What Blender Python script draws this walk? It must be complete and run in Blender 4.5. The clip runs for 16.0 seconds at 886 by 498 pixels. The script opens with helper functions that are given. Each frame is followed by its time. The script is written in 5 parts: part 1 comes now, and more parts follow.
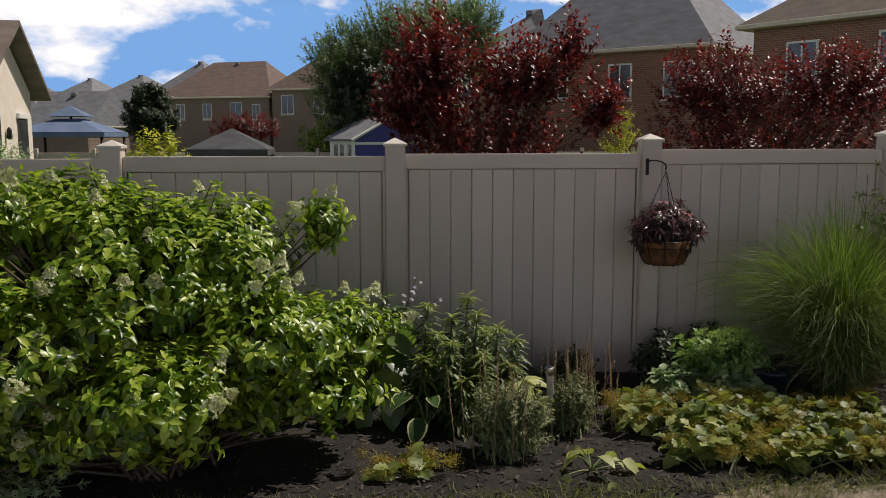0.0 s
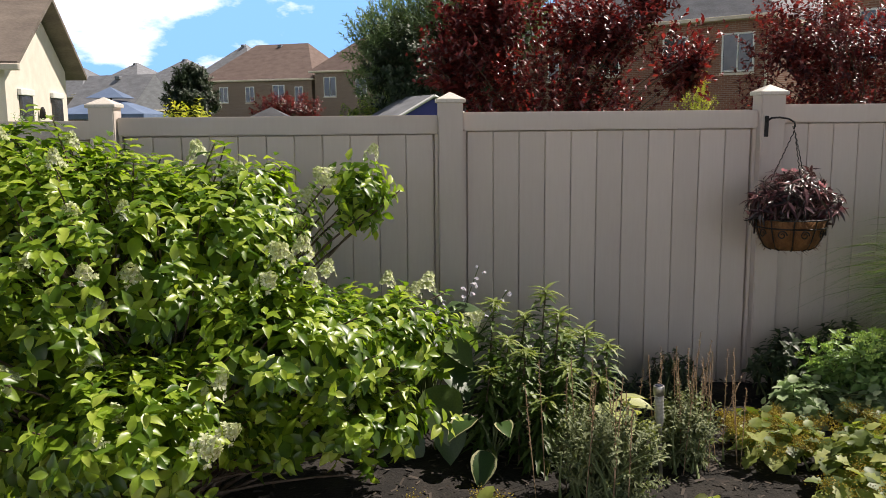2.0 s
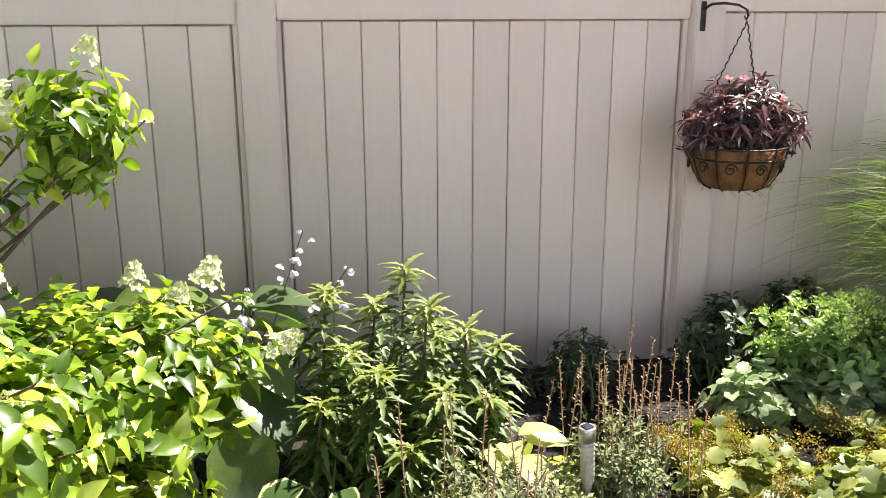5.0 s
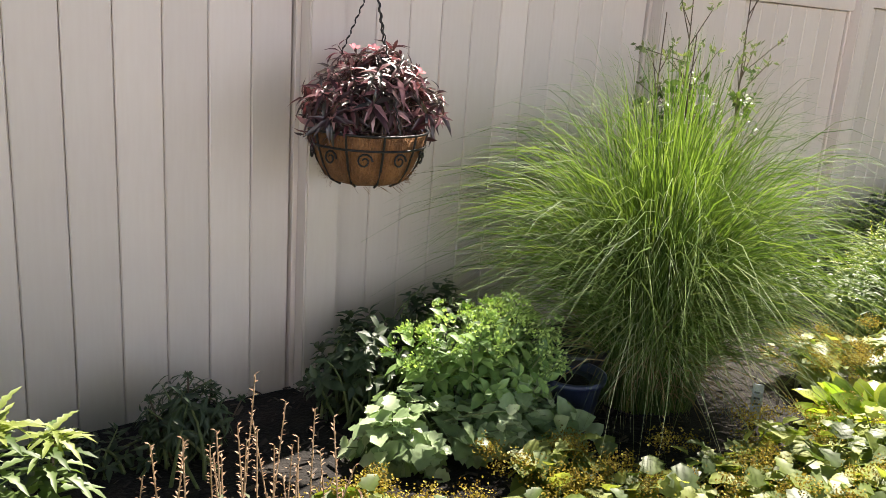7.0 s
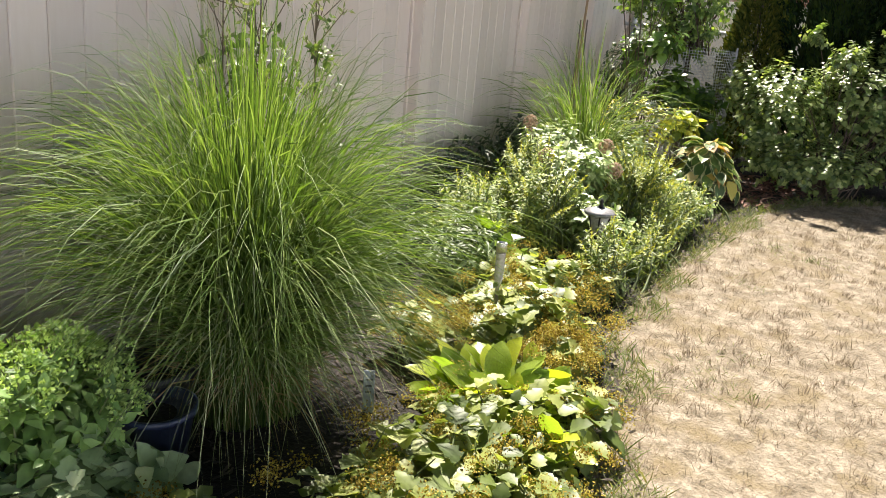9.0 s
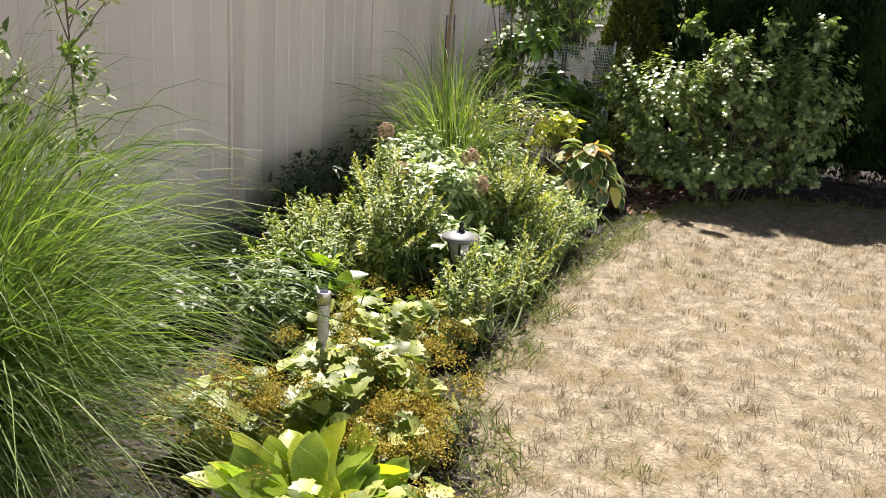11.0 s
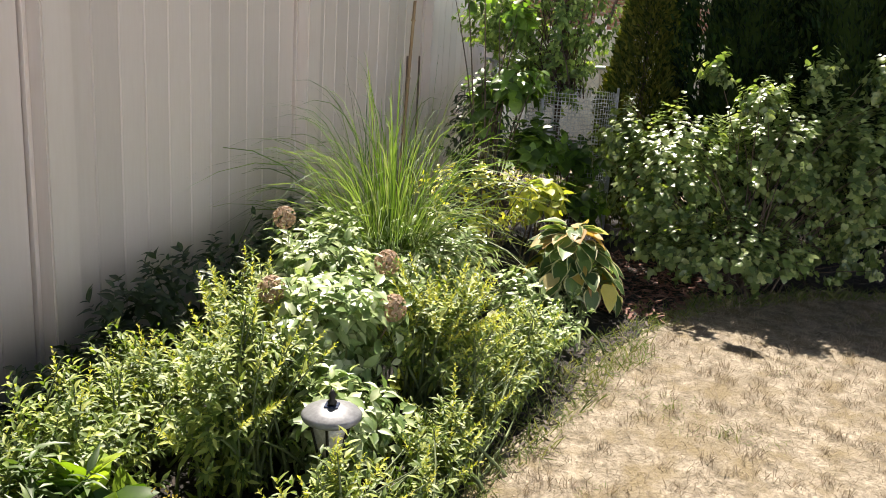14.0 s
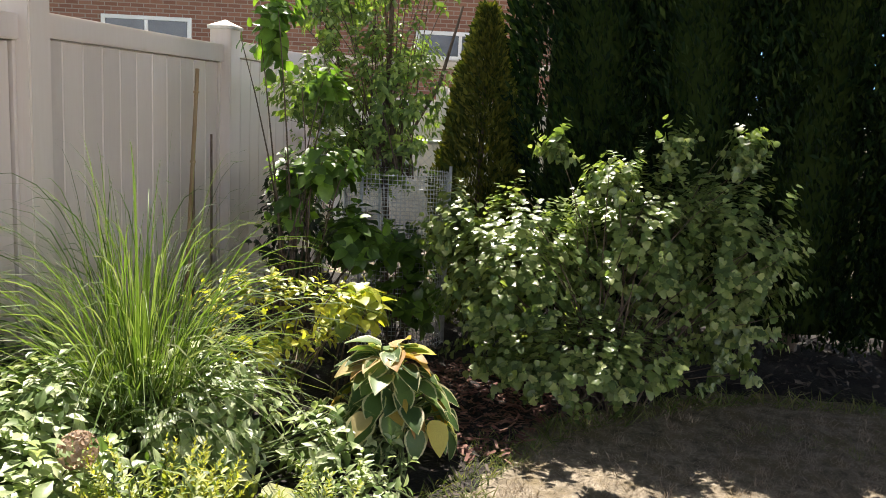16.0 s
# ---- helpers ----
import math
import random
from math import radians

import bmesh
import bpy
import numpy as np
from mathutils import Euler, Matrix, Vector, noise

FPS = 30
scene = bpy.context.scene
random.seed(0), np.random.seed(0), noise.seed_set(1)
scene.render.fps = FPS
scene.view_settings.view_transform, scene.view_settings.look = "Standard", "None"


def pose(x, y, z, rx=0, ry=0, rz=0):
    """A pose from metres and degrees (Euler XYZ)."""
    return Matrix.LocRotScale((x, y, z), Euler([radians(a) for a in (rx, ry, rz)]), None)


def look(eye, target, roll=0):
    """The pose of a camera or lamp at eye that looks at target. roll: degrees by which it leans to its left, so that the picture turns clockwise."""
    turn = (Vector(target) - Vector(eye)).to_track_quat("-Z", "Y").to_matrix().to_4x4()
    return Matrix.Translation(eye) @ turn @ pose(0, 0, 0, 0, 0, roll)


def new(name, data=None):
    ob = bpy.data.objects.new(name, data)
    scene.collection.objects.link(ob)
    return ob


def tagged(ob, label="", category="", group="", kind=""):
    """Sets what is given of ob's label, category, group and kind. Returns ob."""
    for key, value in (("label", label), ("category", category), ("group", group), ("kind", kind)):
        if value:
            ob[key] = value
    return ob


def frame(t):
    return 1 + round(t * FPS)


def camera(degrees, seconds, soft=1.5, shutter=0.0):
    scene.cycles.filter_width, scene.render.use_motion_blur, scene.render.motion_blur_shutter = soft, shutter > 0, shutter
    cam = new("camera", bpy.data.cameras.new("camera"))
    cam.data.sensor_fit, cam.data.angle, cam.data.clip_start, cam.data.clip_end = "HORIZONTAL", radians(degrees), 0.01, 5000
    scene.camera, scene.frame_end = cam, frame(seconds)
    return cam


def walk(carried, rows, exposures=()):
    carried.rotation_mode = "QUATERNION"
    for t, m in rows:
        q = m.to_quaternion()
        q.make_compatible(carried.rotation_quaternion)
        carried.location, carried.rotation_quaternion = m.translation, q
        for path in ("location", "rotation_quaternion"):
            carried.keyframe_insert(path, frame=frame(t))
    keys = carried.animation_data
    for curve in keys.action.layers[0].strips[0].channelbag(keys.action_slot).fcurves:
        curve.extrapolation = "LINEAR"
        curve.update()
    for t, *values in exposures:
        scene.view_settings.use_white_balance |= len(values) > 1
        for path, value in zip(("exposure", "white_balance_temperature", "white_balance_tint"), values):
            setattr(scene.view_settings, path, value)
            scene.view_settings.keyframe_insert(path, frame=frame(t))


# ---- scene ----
cam = camera(54.8, 16.0, soft=0.8)
PATH = [
    (0, (-0.602, -0.12, 1.828), (-0.402, 1.852, 1.567), 0.0),
    (0.5, (-0.543, 0.124, 1.724), (-0.362, 2.103, 1.492), -0.8),
    (1, (-0.532, 0.411, 1.709), (-0.348, 2.386, 1.457), -0.9),
    (1.5, (-0.598, 0.733, 1.682), (-0.45, 2.708, 1.403), -0.9),
    (2, (-0.621, 1.04, 1.663), (-0.522, 3.015, 1.364), -0.5),
    (2.5, (-0.576, 1.369, 1.628), (-0.508, 3.338, 1.283), -0.4),
    (3, (-0.52, 1.672, 1.568), (-0.475, 3.636, 1.191), -0.5),
    (3.2, (-0.562, 1.784, 1.601), (-0.491, 3.741, 1.193), -0.4),
    (5.3, (-0.335, 2.702, 1.588), (0.226, 4.548, 1.061), 1.0),
    (5.5, (-0.322, 2.809, 1.573), (0.356, 4.613, 1.04), 2.1),
    (6, (-0.235, 2.985, 1.586), (0.69, 4.666, 1.022), 4.0),
    (6.5, (-0.086, 3.138, 1.526), (0.967, 4.748, 0.98), 3.5),
    (7, (-0.026, 3.298, 1.491), (1.192, 4.793, 0.961), 4.0),
    (7.5, (0.073, 3.438, 1.502), (1.473, 4.76, 0.959), 5.5),
    (8, (0.142, 3.531, 1.467), (1.736, 4.625, 0.955), 4.6),
    (8.5, (0.266, 3.556, 1.542), (1.97, 4.421, 0.954), 5.3),
    (10.8, (1.191, 3.59, 1.462), (3.01, 4.202, 0.899), 3.9),
    (11, (1.276, 3.585, 1.47), (3.108, 4.148, 0.899), 4.0),
    (11.5, (1.524, 3.558, 1.472), (3.366, 4.09, 0.901), 4.3),
    (12, (1.769, 3.546, 1.486), (3.613, 4.068, 0.915), 4.2),
    (12.5, (2.047, 3.553, 1.507), (3.89, 4.085, 0.939), 4.2),
    (13, (2.32, 3.581, 1.498), (4.157, 4.132, 0.931), 3.9),
    (13.5, (2.602, 3.579, 1.504), (4.422, 4.203, 0.957), 3.5),
    (14, (2.849, 3.603, 1.507), (4.677, 4.24, 1.005), 3.8),
    (14.5, (3.113, 3.629, 1.531), (4.986, 4.177, 1.097), 4.2),
    (15, (3.404, 3.588, 1.518), (5.313, 4.01, 1.098), 3.0),
    (15.5, (3.672, 3.567, 1.522), (5.594, 3.972, 1.148), 2.9),
    (16, (3.921, 3.575, 1.522), (5.859, 3.945, 1.195), 2.9),
]
EXPOSURES = [(t, ev, 6900, 13) for t, ev in ((0.0, -0.36), (1.0, -0.02), (1.5, 0.2), (3.0, 0.86), (5.3, 1.76), (7.0, 1.72), (8.5, 1.66), (11.0, 1.42), (14.0, 1.48), (16.0, 1.42))]
walk(cam, [(t, look(eye, target, roll)) for t, eye, target, roll in PATH], EXPOSURES)

# ---- sky and sun ----
SUN = Vector((0.64, 0.27, 1.0)).normalized()
world = bpy.data.worlds.new("sky")
scene.world = world
world.use_nodes = True
wn, wl = world.node_tree.nodes, world.node_tree.links
wn.clear()
w_out = wn.new("ShaderNodeOutputWorld")
w_bg = wn.new("ShaderNodeBackground")
w_sky = wn.new("ShaderNodeTexSky")
w_sky.sky_type = "NISHITA"
w_sky.sun_disc = False
w_sky.sun_elevation = math.asin(SUN.z)
w_sky.sun_rotation = math.atan2(SUN.x, SUN.y)
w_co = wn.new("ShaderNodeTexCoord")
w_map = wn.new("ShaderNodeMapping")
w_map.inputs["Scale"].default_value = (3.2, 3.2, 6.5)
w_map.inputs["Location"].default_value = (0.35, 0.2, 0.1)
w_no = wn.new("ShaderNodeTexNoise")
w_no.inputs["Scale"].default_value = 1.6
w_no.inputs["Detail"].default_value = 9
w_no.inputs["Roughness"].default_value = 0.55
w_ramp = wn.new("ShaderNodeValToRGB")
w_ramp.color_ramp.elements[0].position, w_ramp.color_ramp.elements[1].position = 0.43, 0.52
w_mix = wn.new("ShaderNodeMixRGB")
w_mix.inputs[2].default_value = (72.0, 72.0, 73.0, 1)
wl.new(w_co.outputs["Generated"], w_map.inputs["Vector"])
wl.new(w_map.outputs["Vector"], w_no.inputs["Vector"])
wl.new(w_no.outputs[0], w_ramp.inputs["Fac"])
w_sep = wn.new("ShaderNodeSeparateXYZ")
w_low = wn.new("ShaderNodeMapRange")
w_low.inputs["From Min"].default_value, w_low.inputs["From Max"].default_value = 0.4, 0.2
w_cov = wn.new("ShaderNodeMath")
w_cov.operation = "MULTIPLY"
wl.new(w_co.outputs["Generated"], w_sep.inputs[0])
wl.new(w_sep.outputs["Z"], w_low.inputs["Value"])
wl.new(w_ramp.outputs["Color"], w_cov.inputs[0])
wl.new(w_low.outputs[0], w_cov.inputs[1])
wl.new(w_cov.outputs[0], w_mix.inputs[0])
w_air = wn.new("ShaderNodeMapRange")
w_air.inputs["From Min"].default_value, w_air.inputs["From Max"].default_value = 0.32, 0.14
w_haze = wn.new("ShaderNodeMixRGB")
w_haze.inputs[2].default_value = (13.0, 28.5, 57.0, 1)
wl.new(w_sep.outputs["Z"], w_air.inputs["Value"])
wl.new(w_air.outputs[0], w_haze.inputs[0])
wl.new(w_sky.outputs["Color"], w_haze.inputs[1])
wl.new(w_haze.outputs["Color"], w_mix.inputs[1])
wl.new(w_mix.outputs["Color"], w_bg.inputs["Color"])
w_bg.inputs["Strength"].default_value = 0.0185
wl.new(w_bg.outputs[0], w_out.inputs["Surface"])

sun_data = bpy.data.lights.new("sun", "SUN")
sun_data.energy, sun_data.angle, sun_data.color = 5.0, radians(0.53), (1.0, 0.95, 0.87)
new("sun", sun_data).matrix_world = look(SUN * 50, (0, 0, 0))


# ---- materials ----
def material(name, c1, c2, scale=8.0, rough=0.7, metal=0.0, bump=0.2, fine=90.0, c3=None, stretch=(1, 1, 1), spec=0.5, grain_mix=0.35):
    """Two colours mixed by noise at two scales, with fine relief and an optional third colour in blotches."""
    m = bpy.data.materials.new(name)
    m.use_nodes = True
    n, l = m.node_tree.nodes, m.node_tree.links
    b = n["Principled BSDF"]
    co = n.new("ShaderNodeTexCoord")
    mp = n.new("ShaderNodeMapping")
    mp.inputs["Scale"].default_value = stretch
    l.new(co.outputs["Object"], mp.inputs["Vector"])
    big, small = n.new("ShaderNodeTexNoise"), n.new("ShaderNodeTexNoise")
    big.inputs["Scale"].default_value, big.inputs["Detail"].default_value = scale, 6
    small.inputs["Scale"].default_value, small.inputs["Detail"].default_value = fine, 3
    l.new(mp.outputs[0], big.inputs["Vector"])
    l.new(mp.outputs[0], small.inputs["Vector"])
    ramp = n.new("ShaderNodeValToRGB")
    ramp.color_ramp.elements[0].position, ramp.color_ramp.elements[1].position = 0.32, 0.68
    ramp.color_ramp.elements[0].color, ramp.color_ramp.elements[1].color = (*c1, 1), (*c2, 1)
    l.new(big.outputs[0], ramp.inputs["Fac"])
    info = n.new("ShaderNodeObjectInfo")
    var = n.new("ShaderNodeHueSaturation")
    rng = n.new("ShaderNodeMapRange")
    rng.inputs["To Min"].default_value, rng.inputs["To Max"].default_value = 0.93, 1.07
    l.new(info.outputs["Random"], rng.inputs["Value"])
    l.new(rng.outputs[0], var.inputs["Value"])
    last = ramp.outputs["Color"]
    grain = n.new("ShaderNodeMixRGB")
    grain.blend_type = "OVERLAY"
    grain.inputs[0].default_value = grain_mix
    l.new(last, grain.inputs[1])
    l.new(small.outputs[0], grain.inputs[2])
    last = grain.outputs[0]
    if c3:
        third, r3, mix3 = n.new("ShaderNodeTexNoise"), n.new("ShaderNodeValToRGB"), n.new("ShaderNodeMixRGB")
        third.inputs["Scale"].default_value, third.inputs["Detail"].default_value = scale * 0.45, 7
        r3.color_ramp.elements[0].position, r3.color_ramp.elements[1].position = 0.5, 0.66
        l.new(co.outputs["Object"], third.inputs["Vector"])
        l.new(third.outputs[0], r3.inputs["Fac"])
        l.new(r3.outputs["Color"], mix3.inputs[0])
        l.new(last, mix3.inputs[1])
        mix3.inputs[2].default_value = (*c3, 1)
        last = mix3.outputs[0]
    l.new(last, var.inputs["Color"])
    l.new(var.outputs[0], b.inputs["Base Color"])
    bp = n.new("ShaderNodeBump")
    bp.inputs["Strength"].default_value, bp.inputs["Distance"].default_value = bump, 0.01
    l.new(small.outputs[0], bp.inputs["Height"])
    l.new(bp.outputs[0], b.inputs["Normal"])
    b.inputs["Roughness"].default_value, b.inputs["Metallic"].default_value = rough, metal
    b.inputs["Specular IOR Level"].default_value = spec
    return m


def leaf_material(name, colours, rough=0.4, through_light=0.4, glow=(1.5, 1.6, 0.6), per_object=False, margin=None, spec=0.65):
    """A leaf: gloss above, light let through, each leaf its own shade between the given colours."""
    m = bpy.data.materials.new(name)
    m.use_nodes = True
    n, l = m.node_tree.nodes, m.node_tree.links
    b, out = n["Principled BSDF"], n["Material Output"]
    if per_object:
        src = n.new("ShaderNodeObjectInfo").outputs["Random"]
    else:
        src = n.new("ShaderNodeNewGeometry").outputs["Random Per Island"]
    ramp = n.new("ShaderNodeValToRGB")
    els = ramp.color_ramp.elements
    while len(els) < len(colours):
        els.new(0.5)
    for k, c in enumerate(colours):
        els[k].position = k / max(1, len(colours) - 1)
        els[k].color = (*c, 1)
    l.new(src, ramp.inputs["Fac"])
    co = n.new("ShaderNodeTexCoord")
    no = n.new("ShaderNodeTexNoise")
    no.inputs["Scale"].default_value, no.inputs["Detail"].default_value = 35.0, 4
    l.new(co.outputs["Object"], no.inputs["Vector"])
    mul = n.new("ShaderNodeMixRGB")
    mul.blend_type = "OVERLAY"
    mul.inputs[0].default_value = 0.4
    l.new(ramp.outputs[0], mul.inputs[1])
    l.new(no.outputs[0], mul.inputs[2])
    last = mul.outputs[0]
    if margin:
        # pale border: width across the leaf stored in its UV map
        uv = n.new("ShaderNodeUVMap")
        sep = n.new("ShaderNodeSeparateXYZ")
        l.new(uv.outputs[0], sep.inputs[0])
        add = n.new("ShaderNodeMath")
        add.operation = "MULTIPLY_ADD"
        l.new(no.outputs[0], add.inputs[0])
        add.inputs[1].default_value = 0.35
        l.new(sep.outputs["X"], add.inputs[2])
        r2 = n.new("ShaderNodeValToRGB")
        r2.color_ramp.elements[0].position, r2.color_ramp.elements[1].position = 0.99, 1.06
        l.new(add.outputs[0], r2.inputs["Fac"])
        mm = n.new("ShaderNodeMixRGB")
        l.new(r2.outputs[0], mm.inputs[0])
        l.new(last, mm.inputs[1])
        mm.inputs[2].default_value = (*margin, 1)
        last = mm.outputs[0]
    l.new(last, b.inputs["Base Color"])
    b.inputs["Roughness"].default_value = rough
    b.inputs["Specular IOR Level"].default_value = spec
    tint = n.new("ShaderNodeMixRGB")
    tint.blend_type = "MULTIPLY"
    tint.inputs[0].default_value = 1.0
    tint.inputs[2].default_value = (*glow, 1)
    l.new(last, tint.inputs[1])
    tr = n.new("ShaderNodeBsdfTranslucent")
    l.new(tint.outputs[0], tr.inputs["Color"])
    mix = n.new("ShaderNodeMixShader")
    mix.inputs[0].default_value = through_light
    l.new(b.outputs[0], mix.inputs[1])
    l.new(tr.outputs[0], mix.inputs[2])
    l.new(mix.outputs[0], out.inputs["Surface"])
    return m


def brick_material(name, c1, c2, mortar):
    m = material(name, c1, c2, 1.2, 0.85)
    n, l = m.node_tree.nodes, m.node_tree.links
    br = n.new("ShaderNodeTexBrick")
    br.inputs["Color1"].default_value, br.inputs["Color2"].default_value, br.inputs["Mortar"].default_value = (*c1, 1), (*c2, 1), (*mortar, 1)
    br.inputs["Scale"].default_value = 1.0
    br.inputs["Brick Width"].default_value, br.inputs["Row Height"].default_value, br.inputs["Mortar Size"].default_value = 0.23, 0.075, 0.009
    co = n.new("ShaderNodeTexCoord")
    mp = n.new("ShaderNodeMapping")
    mp.inputs["Rotation"].default_value = (radians(90), 0, 0)
    l.new(co.outputs["Object"], mp.inputs["Vector"])
    l.new(mp.outputs[0], br.inputs["Vector"])
    l.new(br.outputs["Color"], n["Principled BSDF"].inputs["Base Color"])
    return m


VINYL = material("taupe_vinyl", (0.59, 0.513, 0.465), (0.645, 0.567, 0.512), 1.6, 0.5, bump=0.015, fine=60, stretch=(1, 1, 0.12), grain_mix=0.07)
VINYL_CAP = material("pale_vinyl", (0.6, 0.56, 0.51), (0.66, 0.61, 0.56), 6, 0.5, bump=0.05)
SOIL = material("bark_mulch", (0.007, 0.0055, 0.0045), (0.02, 0.016, 0.013), 9, 0.95, bump=1.0, fine=70, c3=(0.028, 0.022, 0.018))
CHIP = leaf_material("mulch_chip", [(0.011, 0.008, 0.007), (0.039, 0.028, 0.022), (0.090, 0.070, 0.056)], 0.9, 0.0)
RED_CHIP = leaf_material("red_mulch_chip", [(0.064, 0.024, 0.018), (0.160, 0.068, 0.048), (0.240, 0.128, 0.096)], 0.9, 0.0)
LAWN = material("dry_lawn", (0.115, 0.092, 0.06), (0.29, 0.248, 0.187), 14.0, 0.95, bump=1.0, fine=70, c3=(0.16, 0.125, 0.07), grain_mix=0.7)
FAR_GRASS = material("green_lawn", (0.06, 0.10, 0.03), (0.10, 0.14, 0.05), 1.2, 0.95, bump=0.6, fine=60)
STRAW = leaf_material("straw_blades", [(0.137, 0.106, 0.068), (0.259, 0.209, 0.151), (0.360, 0.299, 0.234), (0.302, 0.243, 0.184)], 0.8, 0.25, (1.1, 1.05, 0.9))
TURF = leaf_material("green_blades", [(0.06, 0.1, 0.02), (0.13, 0.16, 0.05), (0.23, 0.21, 0.1)], 0.7, 0.3, spec=0.4)
STEM = material("green_stem", (0.10, 0.14, 0.05), (0.16, 0.19, 0.08), 20, 0.7)
WOOD_STEM = material("woody_stem", (0.07, 0.05, 0.035), (0.15, 0.11, 0.08), 30, 0.9, bump=0.6)
DRY_STEM = material("dry_stem", (0.22, 0.14, 0.08), (0.38, 0.27, 0.17), 30, 0.9)
IRON = material("black_iron", (0.012, 0.012, 0.013), (0.035, 0.032, 0.03), 20, 0.5, 0.6)
COCO = material("coconut_fibre", (0.12, 0.05, 0.018), (0.25, 0.115, 0.04), 22, 0.98, bump=1.0, fine=200, stretch=(1, 1, 0.3))
STEEL = material("brushed_steel", (0.42, 0.41, 0.39), (0.55, 0.54, 0.52), 30, 0.38, 0.9, bump=0.05)
PEWTER = material("grey_lamp_paint", (0.13, 0.133, 0.14), (0.21, 0.213, 0.225), 14, 0.45, 0.1, bump=0.08)
SOLAR = material("solar_cell", (0.02, 0.03, 0.06), (0.05, 0.06, 0.1), 40, 0.15)
NAVY = material("navy_glaze", (0.012, 0.018, 0.045), (0.025, 0.035, 0.075), 12, 0.3)
BLACK_PLASTIC = material("black_plastic", (0.012, 0.012, 0.012), (0.03, 0.03, 0.03), 12, 0.55)
TAG = material("grey_plastic_tag", (0.30, 0.34, 0.38), (0.45, 0.49, 0.52), 14, 0.5)
INK = material("tag_print", (0.05, 0.06, 0.08), (0.08, 0.09, 0.11), 14, 0.6)
CANE = material("bamboo_cane", (0.22, 0.14, 0.07), (0.34, 0.24, 0.13), 18, 0.75, stretch=(1, 1, 0.2))
GALV = material("galvanised_wire", (0.42, 0.44, 0.46), (0.6, 0.62, 0.64), 30, 0.4, 0.7)
BRICK_RED = brick_material("red_brick", (0.20, 0.085, 0.055), (0.27, 0.125, 0.08), (0.30, 0.24, 0.20))
# tan brick of the far walls, darkened in colour for their shaded sides
BRICK_TAN_SHADED = brick_material("shaded_tan_brick", (0.17, 0.115, 0.085), (0.22, 0.15, 0.115), (0.27, 0.22, 0.19))
STUCCO = material("cream_stucco", (0.68, 0.6, 0.52), (0.76, 0.68, 0.6), 3, 0.9, bump=0.3)
SHINGLE_GREY = material("grey_shingles", (0.16, 0.166, 0.185), (0.235, 0.24, 0.265), 1.5, 0.9, bump=0.8, fine=14, stretch=(1, 1, 3))
SHINGLE_BROWN = material("brown_shingles", (0.125, 0.086, 0.075), (0.175, 0.125, 0.11), 1.5, 0.9, bump=0.8, fine=14, stretch=(1, 1, 3))
SHINGLE_DARK = material("charcoal_shingles", (0.05, 0.052, 0.06), (0.085, 0.088, 0.1), 1.5, 0.9, bump=0.8, fine=14, stretch=(1, 1, 3))
SHINGLE_TAN = material("tan_shingles", (0.13, 0.105, 0.09), (0.19, 0.155, 0.13), 1.5, 0.9, bump=0.8, fine=14, stretch=(1, 1, 3))
TRIM = material("cream_trim", (0.60, 0.52, 0.42), (0.68, 0.6, 0.5), 3, 0.6)
WHITE = material("white_paint", (0.74, 0.74, 0.72), (0.8, 0.8, 0.79), 4, 0.5, bump=0.05)
BLUE = material("blue_siding", (0.035, 0.04, 0.22), (0.05, 0.055, 0.28), 2, 0.6)
CANVAS = material("blue_canvas", (0.10, 0.15, 0.26), (0.15, 0.21, 0.34), 1.5, 0.8)
GLASS = material("window_glass", (0.03, 0.035, 0.04), (0.06, 0.065, 0.07), 2, 0.06, spec=0.8)
LAMP_GLASS = material("frosted_lamp_glass", (0.3, 0.3, 0.27), (0.45, 0.43, 0.4), 20, 0.2)

# range widened at both ends to paint in sunlit highlights and shaded leaves
L_HYD = leaf_material("hydrangea_leaf", [(0.04, 0.09, 0.01), (0.105, 0.195, 0.018), (0.26, 0.37, 0.035), (0.45, 0.53, 0.095)], 0.36, 0.38)
L_PETAL = leaf_material("cream_petal", [(0.489, 0.547, 0.254), (0.645, 0.684, 0.440), (0.743, 0.743, 0.606)], 0.7, 0.35, (1.05, 1.05, 0.85))
L_HOSTA = leaf_material("hosta_leaf", [(0.050, 0.094, 0.040), (0.090, 0.149, 0.059), (0.149, 0.218, 0.059)], 0.35, 0.35, per_object=True)
L_HOSTA_PALE = leaf_material("pale_hosta_leaf", [(0.364, 0.417, 0.139), (0.434, 0.477, 0.209), (0.486, 0.486, 0.260)], 0.45, 0.35, per_object=True)
L_HOSTA_VAR = leaf_material("edged_hosta_leaf", [(0.035, 0.075, 0.02), (0.07, 0.13, 0.035), (0.13, 0.21, 0.06)], 0.45, 0.25, per_object=True, margin=(0.46, 0.45, 0.25), spec=0.4)
L_HOSTA_SCORCH = leaf_material("scorched_hosta_leaf", [(0.55, 0.48, 0.12), (0.5, 0.4, 0.2), (0.42, 0.24, 0.09), (0.5, 0.5, 0.08)], 0.6, 0.35, per_object=True, spec=0.4)
L_BELL = leaf_material("lilac_bell", [(0.600, 0.560, 0.680), (0.740, 0.720, 0.800)], 0.6, 0.4, (1, 1, 1))
L_WEED = leaf_material("lance_leaf", [(0.035, 0.07, 0.014), (0.075, 0.13, 0.03), (0.16, 0.22, 0.07)], 0.5, 0.3)
L_WEED_TIP = leaf_material("yellow_tip_leaf", [(0.174, 0.225, 0.052), (0.244, 0.287, 0.070)], 0.5, 0.35)
